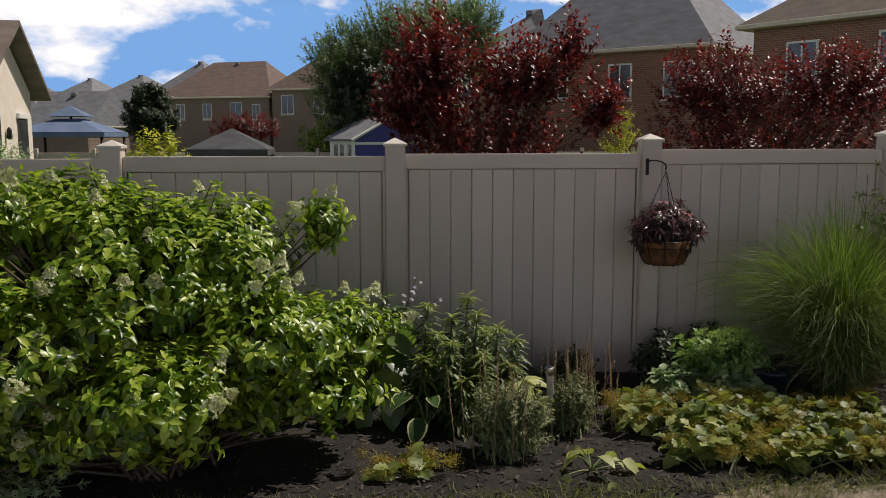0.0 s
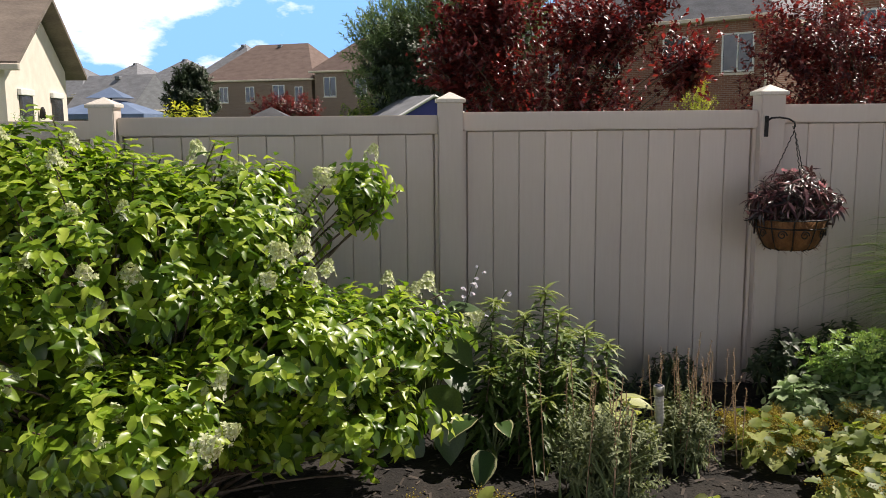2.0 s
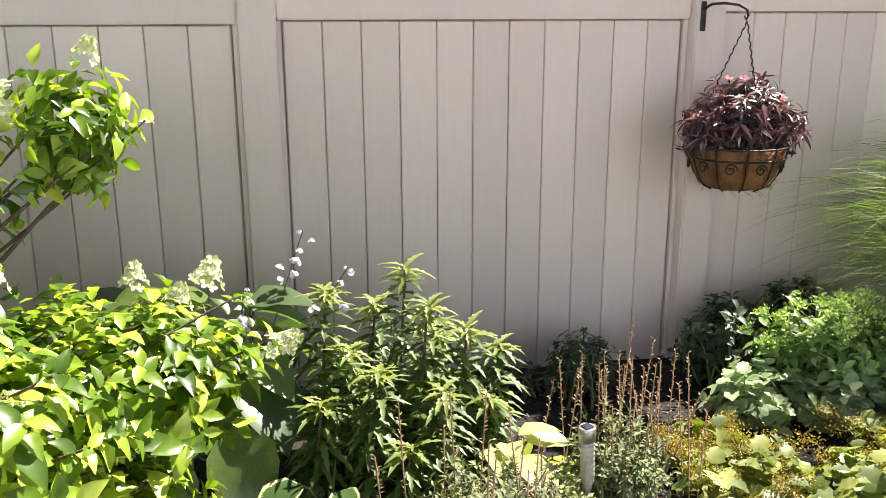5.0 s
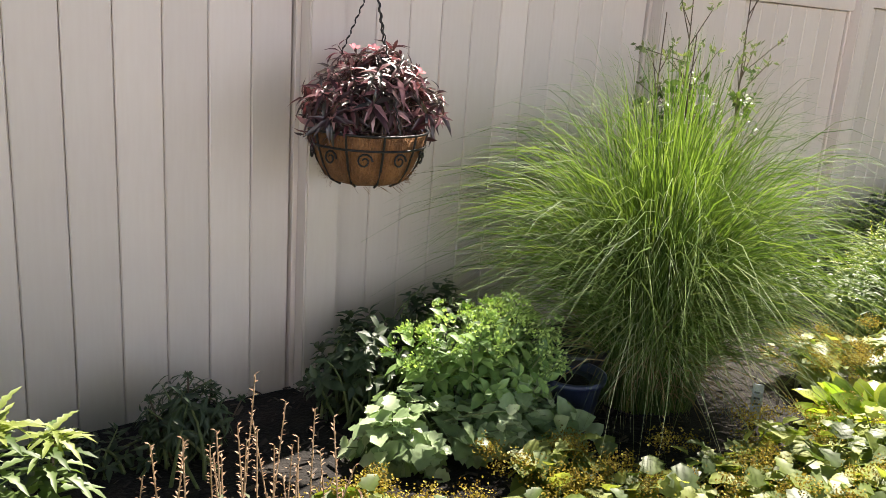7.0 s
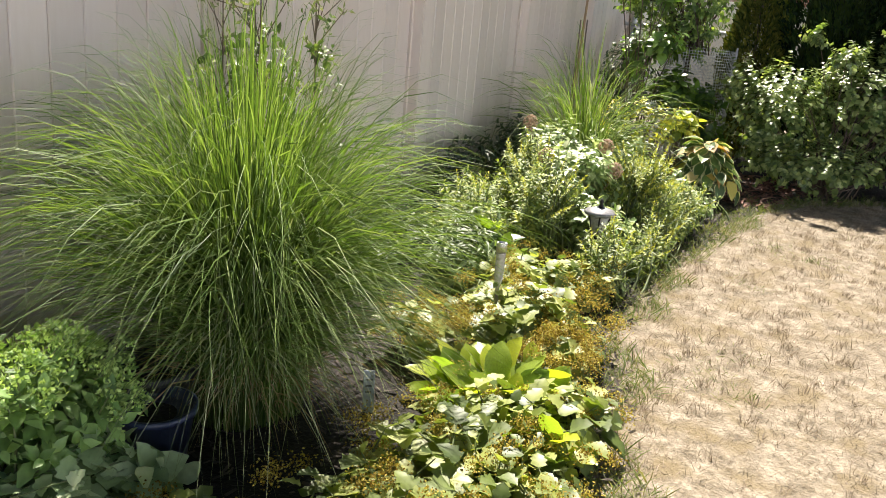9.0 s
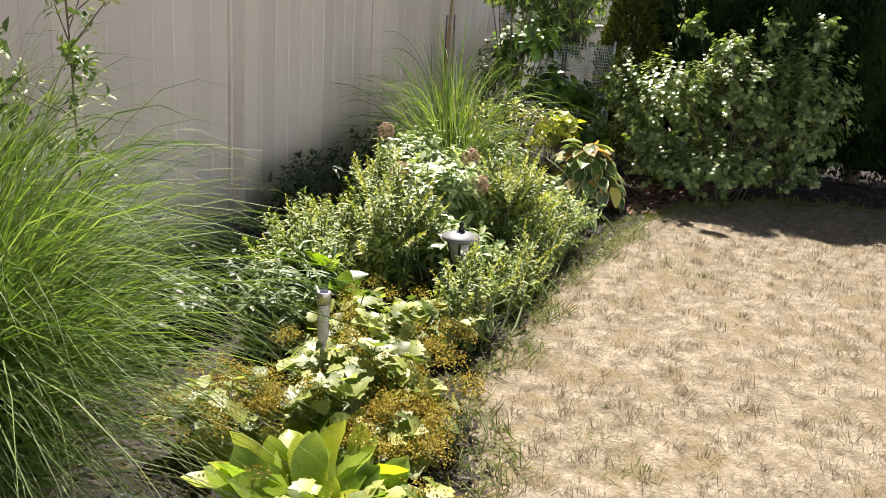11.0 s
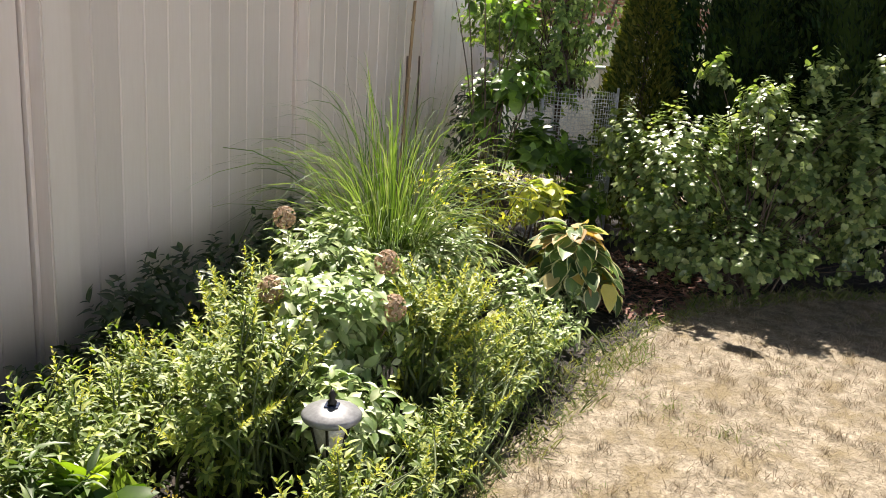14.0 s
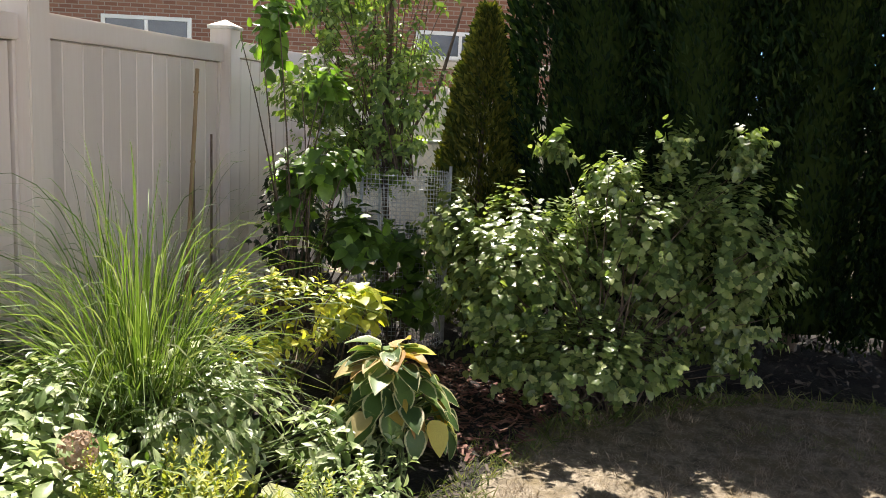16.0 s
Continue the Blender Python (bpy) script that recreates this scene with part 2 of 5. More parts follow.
L_MINT = leaf_material("grey_green_leaf", [(0.074, 0.097, 0.043), (0.166, 0.196, 0.094), (0.281, 0.309, 0.156)], 0.7, 0.25)
L_SEED = leaf_material("dry_seed", [(0.192, 0.104, 0.056), (0.320, 0.208, 0.128), (0.400, 0.288, 0.200)], 0.9, 0.15, (1, 1, 0.9))
L_TAN = leaf_material("dried_petal", [(0.320, 0.208, 0.128), (0.464, 0.336, 0.240), (0.544, 0.440, 0.336)], 0.8, 0.3, (1.1, 1.0, 0.9))
# dark spent plants, and foliage by the fence with its shade in the colour
L_DARK_SHADED = leaf_material("dark_shaded_leaf", [(0.034, 0.057, 0.028), (0.057, 0.089, 0.043)], 0.5, 0.25)
L_SEDUM = leaf_material("sedum_leaf", [(0.093, 0.178, 0.050), (0.192, 0.315, 0.093), (0.308, 0.462, 0.152)], 0.5, 0.25)
L_SEDUM_FL = leaf_material("sedum_bud", [(0.284, 0.400, 0.134), (0.614, 0.774, 0.329)], 0.7, 0.3)
L_SILVER = leaf_material("silver_leaf", [(0.202, 0.297, 0.139), (0.343, 0.453, 0.235), (0.592, 0.685, 0.436)], 0.45, 0.3, (1.1, 1.2, 0.8))
L_MANTLE = leaf_material("mantle_leaf", [(0.069, 0.109, 0.025), (0.140, 0.190, 0.042), (0.264, 0.305, 0.075), (0.399, 0.428, 0.150)], 0.5, 0.35)
L_MANTLE_FL = leaf_material("mantle_flower", [(0.16, 0.1, 0.02), (0.34, 0.26, 0.045), (0.5, 0.44, 0.1)], 0.8, 0.3, (1.1, 1.05, 0.6), spec=0.3)
L_LIME = leaf_material("lime_leaf", [(0.108, 0.183, 0.017), (0.248, 0.329, 0.027), (0.445, 0.484, 0.049), (0.223, 0.335, 0.056)], 0.4, 0.4, per_object=True)
L_GRASS = leaf_material("silvergrass_blade", [(0.046, 0.085, 0.019), (0.085, 0.146, 0.030), (0.138, 0.208, 0.057), (0.215, 0.277, 0.115)], 0.6, 0.35, spec=0.3)
L_GRASS_DRY = leaf_material("straw_grass_blade", [(0.211, 0.136, 0.062), (0.298, 0.223, 0.112)], 0.7, 0.3)
L_GRASS_PALE = leaf_material("pale_grass_blade", [(0.180, 0.216, 0.108), (0.288, 0.318, 0.198)], 0.6, 0.3, spec=0.3)
L_ROD = leaf_material("goldenrod_leaf", [(0.055, 0.1, 0.02), (0.15, 0.215, 0.04), (0.4, 0.44, 0.11)], 0.55, 0.3)
L_ROD_FL = leaf_material("goldenrod_flower", [(0.28, 0.31, 0.05), (0.5, 0.47, 0.08), (0.42, 0.45, 0.09)], 0.7, 0.35)
L_WHITE = leaf_material("white_edged_leaf", [(0.10, 0.17, 0.05), (0.2, 0.29, 0.1), (0.38, 0.46, 0.22), (0.58, 0.63, 0.4)], 0.4, 0.3, (1.2, 1.25, 0.7))
L_YELLOW = leaf_material("golden_leaf", [(0.112, 0.167, 0.034), (0.335, 0.369, 0.056), (0.558, 0.536, 0.077), (0.648, 0.592, 0.101)], 0.45, 0.4)
L_LILAC = leaf_material("lilac_leaf", [(0.049, 0.097, 0.021), (0.108, 0.204, 0.036), (0.200, 0.335, 0.056)], 0.35, 0.4)
L_PEAR = leaf_material("pear_leaf", [(0.073, 0.124, 0.030), (0.150, 0.232, 0.057), (0.305, 0.391, 0.114)], 0.38, 0.35)
L_CURRANT = leaf_material("currant_leaf", [(0.060, 0.103, 0.030), (0.112, 0.170, 0.052), (0.205, 0.267, 0.095), (0.343, 0.394, 0.170)], 0.35, 0.35)
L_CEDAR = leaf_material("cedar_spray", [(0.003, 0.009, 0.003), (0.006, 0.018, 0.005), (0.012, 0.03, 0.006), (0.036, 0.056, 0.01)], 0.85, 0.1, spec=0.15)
L_CEDAR_GOLD = leaf_material("golden_cedar_spray", [(0.025, 0.04, 0.008), (0.08, 0.095, 0.015), (0.17, 0.16, 0.028)], 0.85, 0.25, spec=0.2)
L_PLUM = leaf_material("purple_leaf", [(0.03, 0.008, 0.012), (0.07, 0.016, 0.018), (0.13, 0.028, 0.026), (0.2, 0.075, 0.07)], 0.36, 0.42, (2.4, 0.7, 0.6), spec=0.6)
L_WILLOW = leaf_material("willow_leaf", [(0.082, 0.140, 0.058), (0.152, 0.222, 0.105), (0.234, 0.304, 0.164)], 0.5, 0.3)
L_FAR = leaf_material("far_leaf", [(0.017, 0.035, 0.014), (0.032, 0.056, 0.021)], 0.5, 0.2)
# bronze leaves; the last, palest colours paint in glints on their gloss
L_FUCHSIA = leaf_material("bronze_leaf", [(0.02, 0.018, 0.016), (0.05, 0.014, 0.02), (0.03, 0.032, 0.024), (0.14, 0.045, 0.055), (0.4, 0.24, 0.24)], 0.28, 0.22, (1.4, 0.8, 0.8))
L_PINK = leaf_material("pink_petal", [(0.550, 0.150, 0.200), (0.700, 0.350, 0.400), (0.720, 0.500, 0.500)], 0.5, 0.35, (1.1, 0.9, 0.9))


# ---- mesh tools ----
def part(name, data, mat, parent=None, label="", kind=""):
    """Links mesh data or a bmesh as one object under its thing."""
    if isinstance(data, bmesh.types.BMesh):
        me = bpy.data.meshes.new(name)
        data.to_mesh(me)
        data.free()
        data = me
    if mat and not data.materials:
        data.materials.append(mat)
    ob = new(name, data)
    if parent:
        ob.parent = parent
    return tagged(ob, label, kind=kind)


def thing(name, x, y, z, label, category, group="", kind="", rz=0):
    ob = new(name)
    ob.empty_display_size = 0.1
    ob.matrix_basis = pose(x, y, z, 0, 0, rz)
    return tagged(ob, label, category, group, kind)


def mesh_np(name, verts, faces, uv=None, smooth=False):
    """A mesh from arrays of corners and equal-sized faces."""
    verts, faces = np.asarray(verts, np.float32), np.asarray(faces, np.int32)
    me = bpy.data.meshes.new(name)
    k, m = faces.shape
    me.vertices.add(len(verts))
    me.vertices.foreach_set("co", verts.ravel())
    me.loops.add(k * m)
    me.loops.foreach_set("vertex_index", faces.ravel())
    me.polygons.add(k)
    me.polygons.foreach_set("loop_start", np.arange(0, k * m, m, dtype=np.int32))
    me.polygons.foreach_set("loop_total", np.full(k, m, np.int32))
    if smooth:
        me.polygons.foreach_set("use_smooth", np.ones(k, bool))
    if uv is not None:
        layer = me.uv_layers.new(name="UVMap")
        layer.data.foreach_set("uv", np.asarray(uv, np.float32)[faces.ravel()].ravel())
    me.update(calc_edges=True)
    return me


def box(bm, x0, x1, y0, y1, z0, z1, m=None):
    vs = [bm.verts.new((x, y, z)) for z in (z0, z1) for x, y in ((x0, y0), (x1, y0), (x1, y1), (x0, y1))]
    if m is not None:
        for v in vs:
            v.co = m @ v.co
    for f in ((3, 2, 1, 0), (4, 5, 6, 7), (0, 1, 5, 4), (1, 2, 6, 5), (2, 3, 7, 6), (3, 0, 4, 7)):
        bm.faces.new([vs[i] for i in f])
    return vs


def bevelled_box(x0, x1, y0, y1, z0, z1, r=0.005, seg=1):
    bm = bmesh.new()
    box(bm, x0, x1, y0, y1, z0, z1)
    bmesh.ops.bevel(bm, geom=list(bm.edges), offset=r, segments=seg, affect="EDGES")
    return bm


def lathe(profile, seg=20, cap=True):
    """A body of revolution about z from (radius, height) pairs."""
    bm = bmesh.new()
    rings = [[bm.verts.new((r * math.cos(2 * math.pi * k / seg), r * math.sin(2 * math.pi * k / seg), z)) for k in range(seg)] for r, z in profile]
    for a, b in zip(rings, rings[1:]):
        for k in range(seg):
            f = bm.faces.new((a[k], a[(k + 1) % seg], b[(k + 1) % seg], b[k]))
            f.smooth = True
    if cap:
        bm.faces.new(rings[0][::-1])
        bm.faces.new(rings[-1])
    return bm


def unit(v):
    return v / np.maximum(np.linalg.norm(v, axis=-1, keepdims=True), 1e-9)


def tubes(name, lines, sides=4):
    """Tapering tubes along lines given as (points, first radius, last radius)."""
    vs, fs, n0 = [], [], 0
    for pts, r0, r1 in lines:
        pts = np.asarray(pts, float)
        d = unit(np.gradient(pts, axis=0))
        ref = np.where(np.abs(d[:, 2:3]) > 0.9, np.array([[1.0, 0, 0]]), np.array([[0, 0, 1.0]]))
        u = unit(np.cross(d, ref))
        w = np.cross(d, u)
        rad = np.linspace(r0, r1, len(pts))[:, None]
        a = np.arange(sides) * 2 * math.pi / sides
        ring = pts[:, None] + rad[:, :, None] * (np.cos(a)[None, :, None] * u[:, None] + np.sin(a)[None, :, None] * w[:, None])
        vs.append(ring.reshape(-1, 3))
        for i in range(len(pts) - 1):
            for k in range(sides):
                p, q = n0 + i * sides + k, n0 + i * sides + (k + 1) % sides
                fs.append((p, q, q + sides, p + sides))
        n0 += len(pts) * sides
    return mesh_np(name, np.concatenate(vs), fs, smooth=True)


def leaf_shape(width, stations, fold=0.12, curl=0.15, wave=0.0):
    """A leaf one long, folded along its midrib. stations: (place along it, share of its width)."""
    vs, uv = [], []
    for i, (t, h) in enumerate(stations):
        z = -curl * t * t
        side = wave * math.sin(i * 2.4)
        vs += [(t, -h * width / 2, z + fold * h * width + side), (t, 0, z), (t, h * width / 2, z + fold * h * width - side)]
        uv += [(1, t), (0, t), (1, t)]
    fs = []
    for i in range(len(stations) - 1):
        a = 3 * i
        fs += [(a, a + 3, a + 4, a + 1), (a + 1, a + 4, a + 5, a + 2)]
    return np.array(vs, float), np.array(fs), np.array(uv, float)


HYD_LEAF = leaf_shape(0.56, [(0, 0.05), (0.15, 0.55), (0.4, 1.0), (0.65, 0.8), (0.85, 0.4), (1, 0.03)], 0.22, 0.3, 0.02)
TOOTHED = leaf_shape(0.32, [(0, 0.08), (0.16, 0.75), (0.24, 0.4), (0.38, 1.0), (0.47, 0.5), (0.58, 0.8), (0.67, 0.36), (0.78, 0.45), (1, 0.03)], 0.2, 0.42, 0.008)
OVAL = leaf_shape(0.5, [(0, 0.04), (0.3, 0.9), (0.6, 0.95), (1, 0.03)], 0.2, 0.25)
BROAD = leaf_shape(0.75, [(0, 0.05), (0.2, 0.8), (0.5, 1.0), (0.8, 0.6), (1, 0.03)], 0.15, 0.25)
LANCE = leaf_shape(0.24, [(0, 0.1), (0.3, 1), (0.65, 0.75), (1, 0.04)], 0.25, 0.4)
LOBED = leaf_shape(1.0, [(0, 0.25), (0.12, 0.95), (0.3, 0.75), (0.45, 1.0), (0.62, 0.62), (0.75, 0.7), (1, 0.05)], 0.14, 0.2, 0.03)
CHIPLET = leaf_shape(0.4, [(0, 0.7), (1, 0.6)], 0.05, 0.05)
PETAL = leaf_shape(0.8, [(0, 0.15), (0.6, 1), (1, 0.4)], 0.1, -0.15)
SMALL = leaf_shape(0.42, [(0, 0.05), (0.45, 1), (1, 0.04)], 0.2, 0.2)
LANCE_SMALL = leaf_shape(0.34, [(0, 0.08), (0.35, 1), (0.7, 0.7), (1, 0.04)], 0.2, 0.35)
HEART = leaf_shape(0.72, [(0, 0.12), (0.08, 0.62), (0.25, 0.95), (0.45, 1.0), (0.65, 0.82), (0.85, 0.42), (1, 0.03)], 0.16, 0.3, 0.02)


def place(shape, p, x, n, size):
    """Corners and faces of many copies of a leaf: base p, way x, upper side n, length size."""
    v, f, _ = shape
    x = unit(x)
    y = unit(np.cross(n, x))
    z = np.cross(x, y)
    size = np.broadcast_to(np.asarray(size, float), (len(p),))[:, None, None]
    out = p[:, None] + size * (v[None, :, 0:1] * x[:, None] + v[None, :, 1:2] * y[:, None] + v[None, :, 2:3] * z[:, None])
    faces = f[None] + (np.arange(len(p)) * len(v))[:, None, None]
    return out.reshape(-1, 3), faces.reshape(-1, f.shape[1])


def leaves(name, shape, p, x, n, size):
    v, f = place(shape, np.asarray(p, float), np.asarray(x, float), np.asarray(n, float), size)
    return mesh_np(name, v, f)


def sprigs(rng, tips, ways, count, length, leaf, spread=60.0, droop=0.25, vary=0.35, bare=0.15):
    """Leaves set in a spiral round each shoot, which ends at its tip: base, way, upper side and length of each leaf."""
    tips, ways = np.asarray(tips, float), unit(np.asarray(ways, float))
    k = len(tips)
    s = np.linspace(bare, 1.0, count)[None, :] + rng.normal(0, 0.04, (k, count))
    az = np.arange(count)[None, :] * 2.39996 + rng.uniform(0, 6.28, (k, 1)) + rng.normal(0, 0.25, (k, count))
    ref = np.where(np.abs(ways[:, 2:3]) > 0.9, np.array([[1.0, 0, 0]]), np.array([[0, 0, 1.0]]))
    u = unit(np.cross(ways, ref))
    w = np.cross(ways, u)
    sp = np.radians(spread * (1.15 - 0.45 * np.clip(s, 0, 1)) + rng.normal(0, 9, (k, count)))[..., None]
    rad = np.cos(az)[..., None] * u[:, None] + np.sin(az)[..., None] * w[:, None]
    x = np.cos(sp) * ways[:, None] + np.sin(sp) * rad
    x[..., 2] -= droop * rng.uniform(0.5, 1.5, (k, count))
    n = np.sin(sp) * ways[:, None] - np.cos(sp) * rad + np.array([0, 0, 0.75])
    p = tips[:, None] - ways[:, None] * ((1 - s) * length)[..., None]
    size = leaf * (1.1 - 0.45 * np.clip(s, 0, 1)) * rng.uniform(1 - vary, 1 + vary, (k, count))
    return p.reshape(-1, 3), x.reshape(-1, 3), n.reshape(-1, 3), size.ravel()


def in_lobes(rng, lobes, count, inner=0.5, up=0.55):
    """Shoot tips in the outer part of ellipsoids (centre, radii), and the ways in which they grow."""
    vol = np.array([r[0] * r[1] * r[2] for _, r in lobes]) ** (2 / 3)
    which = rng.choice(len(lobes), count, p=vol / vol.sum())
    c = np.array([l[0] for l in lobes], float)[which]
    r = np.array([l[1] for l in lobes], float)[which]
    d = unit(rng.normal(0, 1, (count, 3)) + np.array([0, 0, 0.25]))
    f = inner + (1 - inner) * rng.uniform(0, 1, (count, 1)) ** 0.6
    lump = 1 + 0.16 * np.sin(d[:, :1] * 7 + which[:, None]) * np.cos(d[:, 1:2] * 6) + rng.normal(0, 0.05, (count, 1))
    tips = c + d * r * f * lump
    return tips, unit(d / r * r.mean() + np.array([0, 0, up]))


def stalks(rng, base, tips, r0, r1, spread=0.08, every=1, bow=0.15):
    """Lines that rise from near the base and bow out to the tips."""
    lines = []
    for tip in np.asarray(tips)[::every]:
        b = np.array(base, float) + np.append(rng.normal(0, spread, 2), 0)
        b[2] = base[2]
        t = np.linspace(0, 1, 6)[:, None]
        mid = b + (tip - b) * np.array([0.35, 0.35, 0.65]) + rng.normal(0, bow * 0.2, 3)
        lines.append(((1 - t) ** 2 * b + 2 * t * (1 - t) * mid + t * t * tip, r0, r1))
    return lines


def bush(name, at, lobes, count, per, shoot, leaf, shape, mat, label, category, seed, spread=60, droop=0.25, inner=0.5, stem_mat=None,
         stem_r=0.008, every=3, up=0.55, group="", stem_spread=0.08, z=0.06, stem_z=-0.02):
    """A leafy plant: a base, stems and a crown. The lobes are given about its base."""
    rng = np.random.default_rng(seed)
    ob = thing(name, at[0], at[1], z, label, category, group)
    tips, ways = in_lobes(rng, lobes, count, inner, up)
    keep = tips[:, 2] > 0.03
    tips, ways = tips[keep], ways[keep]
    part("foliage", leaves("foliage", shape, *sprigs(rng, tips, ways, per, shoot, leaf, spread, droop)), mat, ob, kind="stuff")
    part("stems", tubes("stems", stalks(rng, (0, 0, stem_z), tips, stem_r, stem_r * 0.25, stem_spread, every)), stem_mat or STEM, ob, kind="stuff")
    return ob, tips, ways, rng


def blades(rng, count, reach, height, width, base_r=0.1, seg=7, droop=1.0):
    """Arching ribbons that spring from one crown."""
    az = rng.uniform(0, 2 * math.pi, count)
    lean = rng.uniform(0, 1, count) ** 0.6
    part_h = rng.uniform(0.4, 1.06, count)
    out = reach * lean * rng.uniform(0.75, 1.15, count) * (0.25 + 0.75 * part_h)
    top = height * (1.03 - 0.2 * lean ** 2) * part_h
    t = np.linspace(0, 1, seg)
    r = base_r * rng.uniform(0, 1, count)[:, None] + out[:, None] * t[None] ** 1.5
    z = top[:, None] * (1.75 * t[None] - (0.75 + droop * 0.30 * lean[:, None] ** 1.5) * t[None] ** 2.2)
    bend = az[:, None] + rng.normal(0, 0.25, count)[:, None] * t[None]
    pts = np.stack([np.cos(bend) * r, np.sin(bend) * r, np.maximum(z, 0.01)], -1)
    tw = rng.uniform(-1.2, 1.2, count)[:, None]
    side = np.stack([-np.sin(az)[:, None] * np.cos(tw), np.cos(az)[:, None] * np.cos(tw), np.sin(tw)], -1) * np.ones((1, seg, 1))
    w = width * rng.uniform(0.6, 1.2, count)[:, None] * np.clip(np.minimum(1, (1 - t) * 2.2) + 0.06, 0, 1)[None]
    v = np.stack([pts - side * w[..., None] / 2, pts + side * w[..., None] / 2], 2).reshape(-1, 3)
    i = (np.arange(count)[:, None] * seg + np.arange(seg - 1)[None]).ravel() * 2
    return v, np.stack([i, i + 1, i + 3, i + 2], -1)


# ---- ground ----
def bed_edge(x):
    return float(np.interp(x, [-6, -2, -0.4, 1.9, 2.8, 4.0, 4.6, 5.9, 6.9, 7.6], [3.8, 3.75, 3.7, 3.8, 3.95, 4.2, 4.3, 4.15, 4.0, 3.85]))


def in_bed(x, y):
    if y > 5.98 or x > 11 or x < -6:
        return False
    edge = bed_edge(x) if x < 7.6 else float(np.interp(x, [7.6, 8.0, 8.6, 9.2], [3.85, 3.6, 3.0, -4.0]))
    return y > edge + 0.05 * math.sin(x * 5.0) + 0.03 * math.sin(x * 13.0)


def build_ground():
    bm = bmesh.new()
    quads = [(-400, 400, -400, 6.03, 0), (-400, 400, 6.03, 600, 1)]
    for x0, x1, y0, y1, k in quads:
        f = bm.faces.new([bm.verts.new((x, y, 0.05)) for x, y in ((x0, y0), (x1, y0), (x1, y1), (x0, y1))])
        f.material_index = k
    bmesh.ops.remove_doubles(bm, verts=bm.verts, dist=0.001)
    ground = part("ground", bm, LAWN, label="dry straw-coloured lawn running on to green yards", kind="structure")
    ground.data.materials.append(FAR_GRASS)
    tagged(ground, category="ground")
    # planting bed, a low mound of mulch
    bm = bmesh.new()
    cache = {}

    def vert(i, j):
        if (i, j) not in cache:
            x, y = i * 0.08, j * 0.08
            h = 0.062 + 0.022 * noise.noise((x * 2.5, y * 2.5, 0)) + 0.012 * noise.noise((x * 9, y * 9, 3))
            inside = sum(in_bed(x + 0.17 * math.cos(a), min(5.97, y + 0.17 * math.sin(a))) for a in (0, 0.79, 1.57, 2.36, 3.14, 3.93, 4.71, 5.5)) / 8
            edge = min(1.0, max(-0.4, (inside - 0.55) * 2.4))
            cache[i, j] = bm.verts.new((x, y, 0.047 + (h - 0.04) * edge))
        return cache[i, j]
    for i in range(-75, 137):
        for j in range(-50, 75):
            if in_bed((i + 0.5) * 0.08, (j + 0.5) * 0.08):
                bm.faces.new((vert(i, j), vert(i + 1, j), vert(i + 1, j + 1), vert(i, j + 1))).smooth = True
    bed = part("planting_bed", bm, SOIL, label="dark bark mulch bed along the fence", kind="structure")
    tagged(bed, category="flower bed")
    rng = np.random.default_rng(3)

    def scatter(n, x0, x1, y0, y1, test):
        p = np.stack([rng.uniform(x0, x1, n), rng.uniform(y0, y1, n)], -1)
        return p[[test(a, b) for a, b in p]]
    p2 = scatter(16000, -4, 9, 3.7, 5.98, in_bed)
    p = np.column_stack([p2, np.full(len(p2), 0.072) + rng.uniform(-0.01, 0.016, len(p2))])
    a = rng.uniform(0, 6.28, len(p))
    x = np.column_stack([np.cos(a), np.sin(a), rng.normal(0, 0.25, len(p))])
    nrm = np.column_stack([rng.normal(0, 0.4, (len(p), 2)), np.ones(len(p))])
    part("mulch_chips", leaves("chips", CHIPLET, p, x, nrm, rng.uniform(0.012, 0.05, len(p))), CHIP, bed, "loose brown bark chips", "stuff")
    p2 = scatter(9000, 7.6, 10.4, -3.5, 3.8, in_bed)
    p = np.column_stack([p2, np.full(len(p2), 0.072) + rng.uniform(-0.01, 0.03, len(p2))])
    a = rng.uniform(0, 6.28, len(p))
    x = np.column_stack([np.cos(a), np.sin(a), rng.normal(0, 0.35, len(p))])
    nrm = np.column_stack([rng.normal(0, 0.5, (len(p), 2)), np.ones(len(p))])
    part("mulch_chips", leaves("chips", CHIPLET, p, x, nrm, rng.uniform(0.02, 0.07, len(p))), CHIP, bed, "loose brown bark chips under the hedge", "stuff")
    p2 = scatter(2600, 7.3, 8.6, 3.6, 4.6, in_bed)
    p = np.column_stack([p2, np.full(len(p2), 0.08) + rng.uniform(-0.01, 0.02, len(p2))])
    a = rng.uniform(0, 6.28, len(p))
    x = np.column_stack([np.cos(a), np.sin(a), rng.normal(0, 0.25, len(p))])
    nrm = np.column_stack([rng.normal(0, 0.4, (len(p), 2)), np.ones(len(p))])
    part("red_mulch_chips", leaves("chips", CHIPLET, p, x, nrm, rng.uniform(0.015, 0.06, len(p))), RED_CHIP, bed, "reddish bark chips", "stuff")

    def turf(n, x0, x1, y0, y1, test, mat, lo, hi, name, label, lie):
        p2 = scatter(n, x0, x1, y0, y1, test)
        p = np.column_stack([p2, np.full(len(p2), 0.048)])
        a = rng.uniform(0, 6.28, len(p))
        x = np.column_stack([np.cos(a), np.sin(a), rng.uniform(0.1, lie, len(p))])
        nrm = np.column_stack([rng.normal(0, 0.6, (len(p), 2)), np.ones(len(p))])
        blade = leaf_shape(0.055, [(0, 0.8), (0.5, 1), (1, 0.1)], 0.1, 0.35)
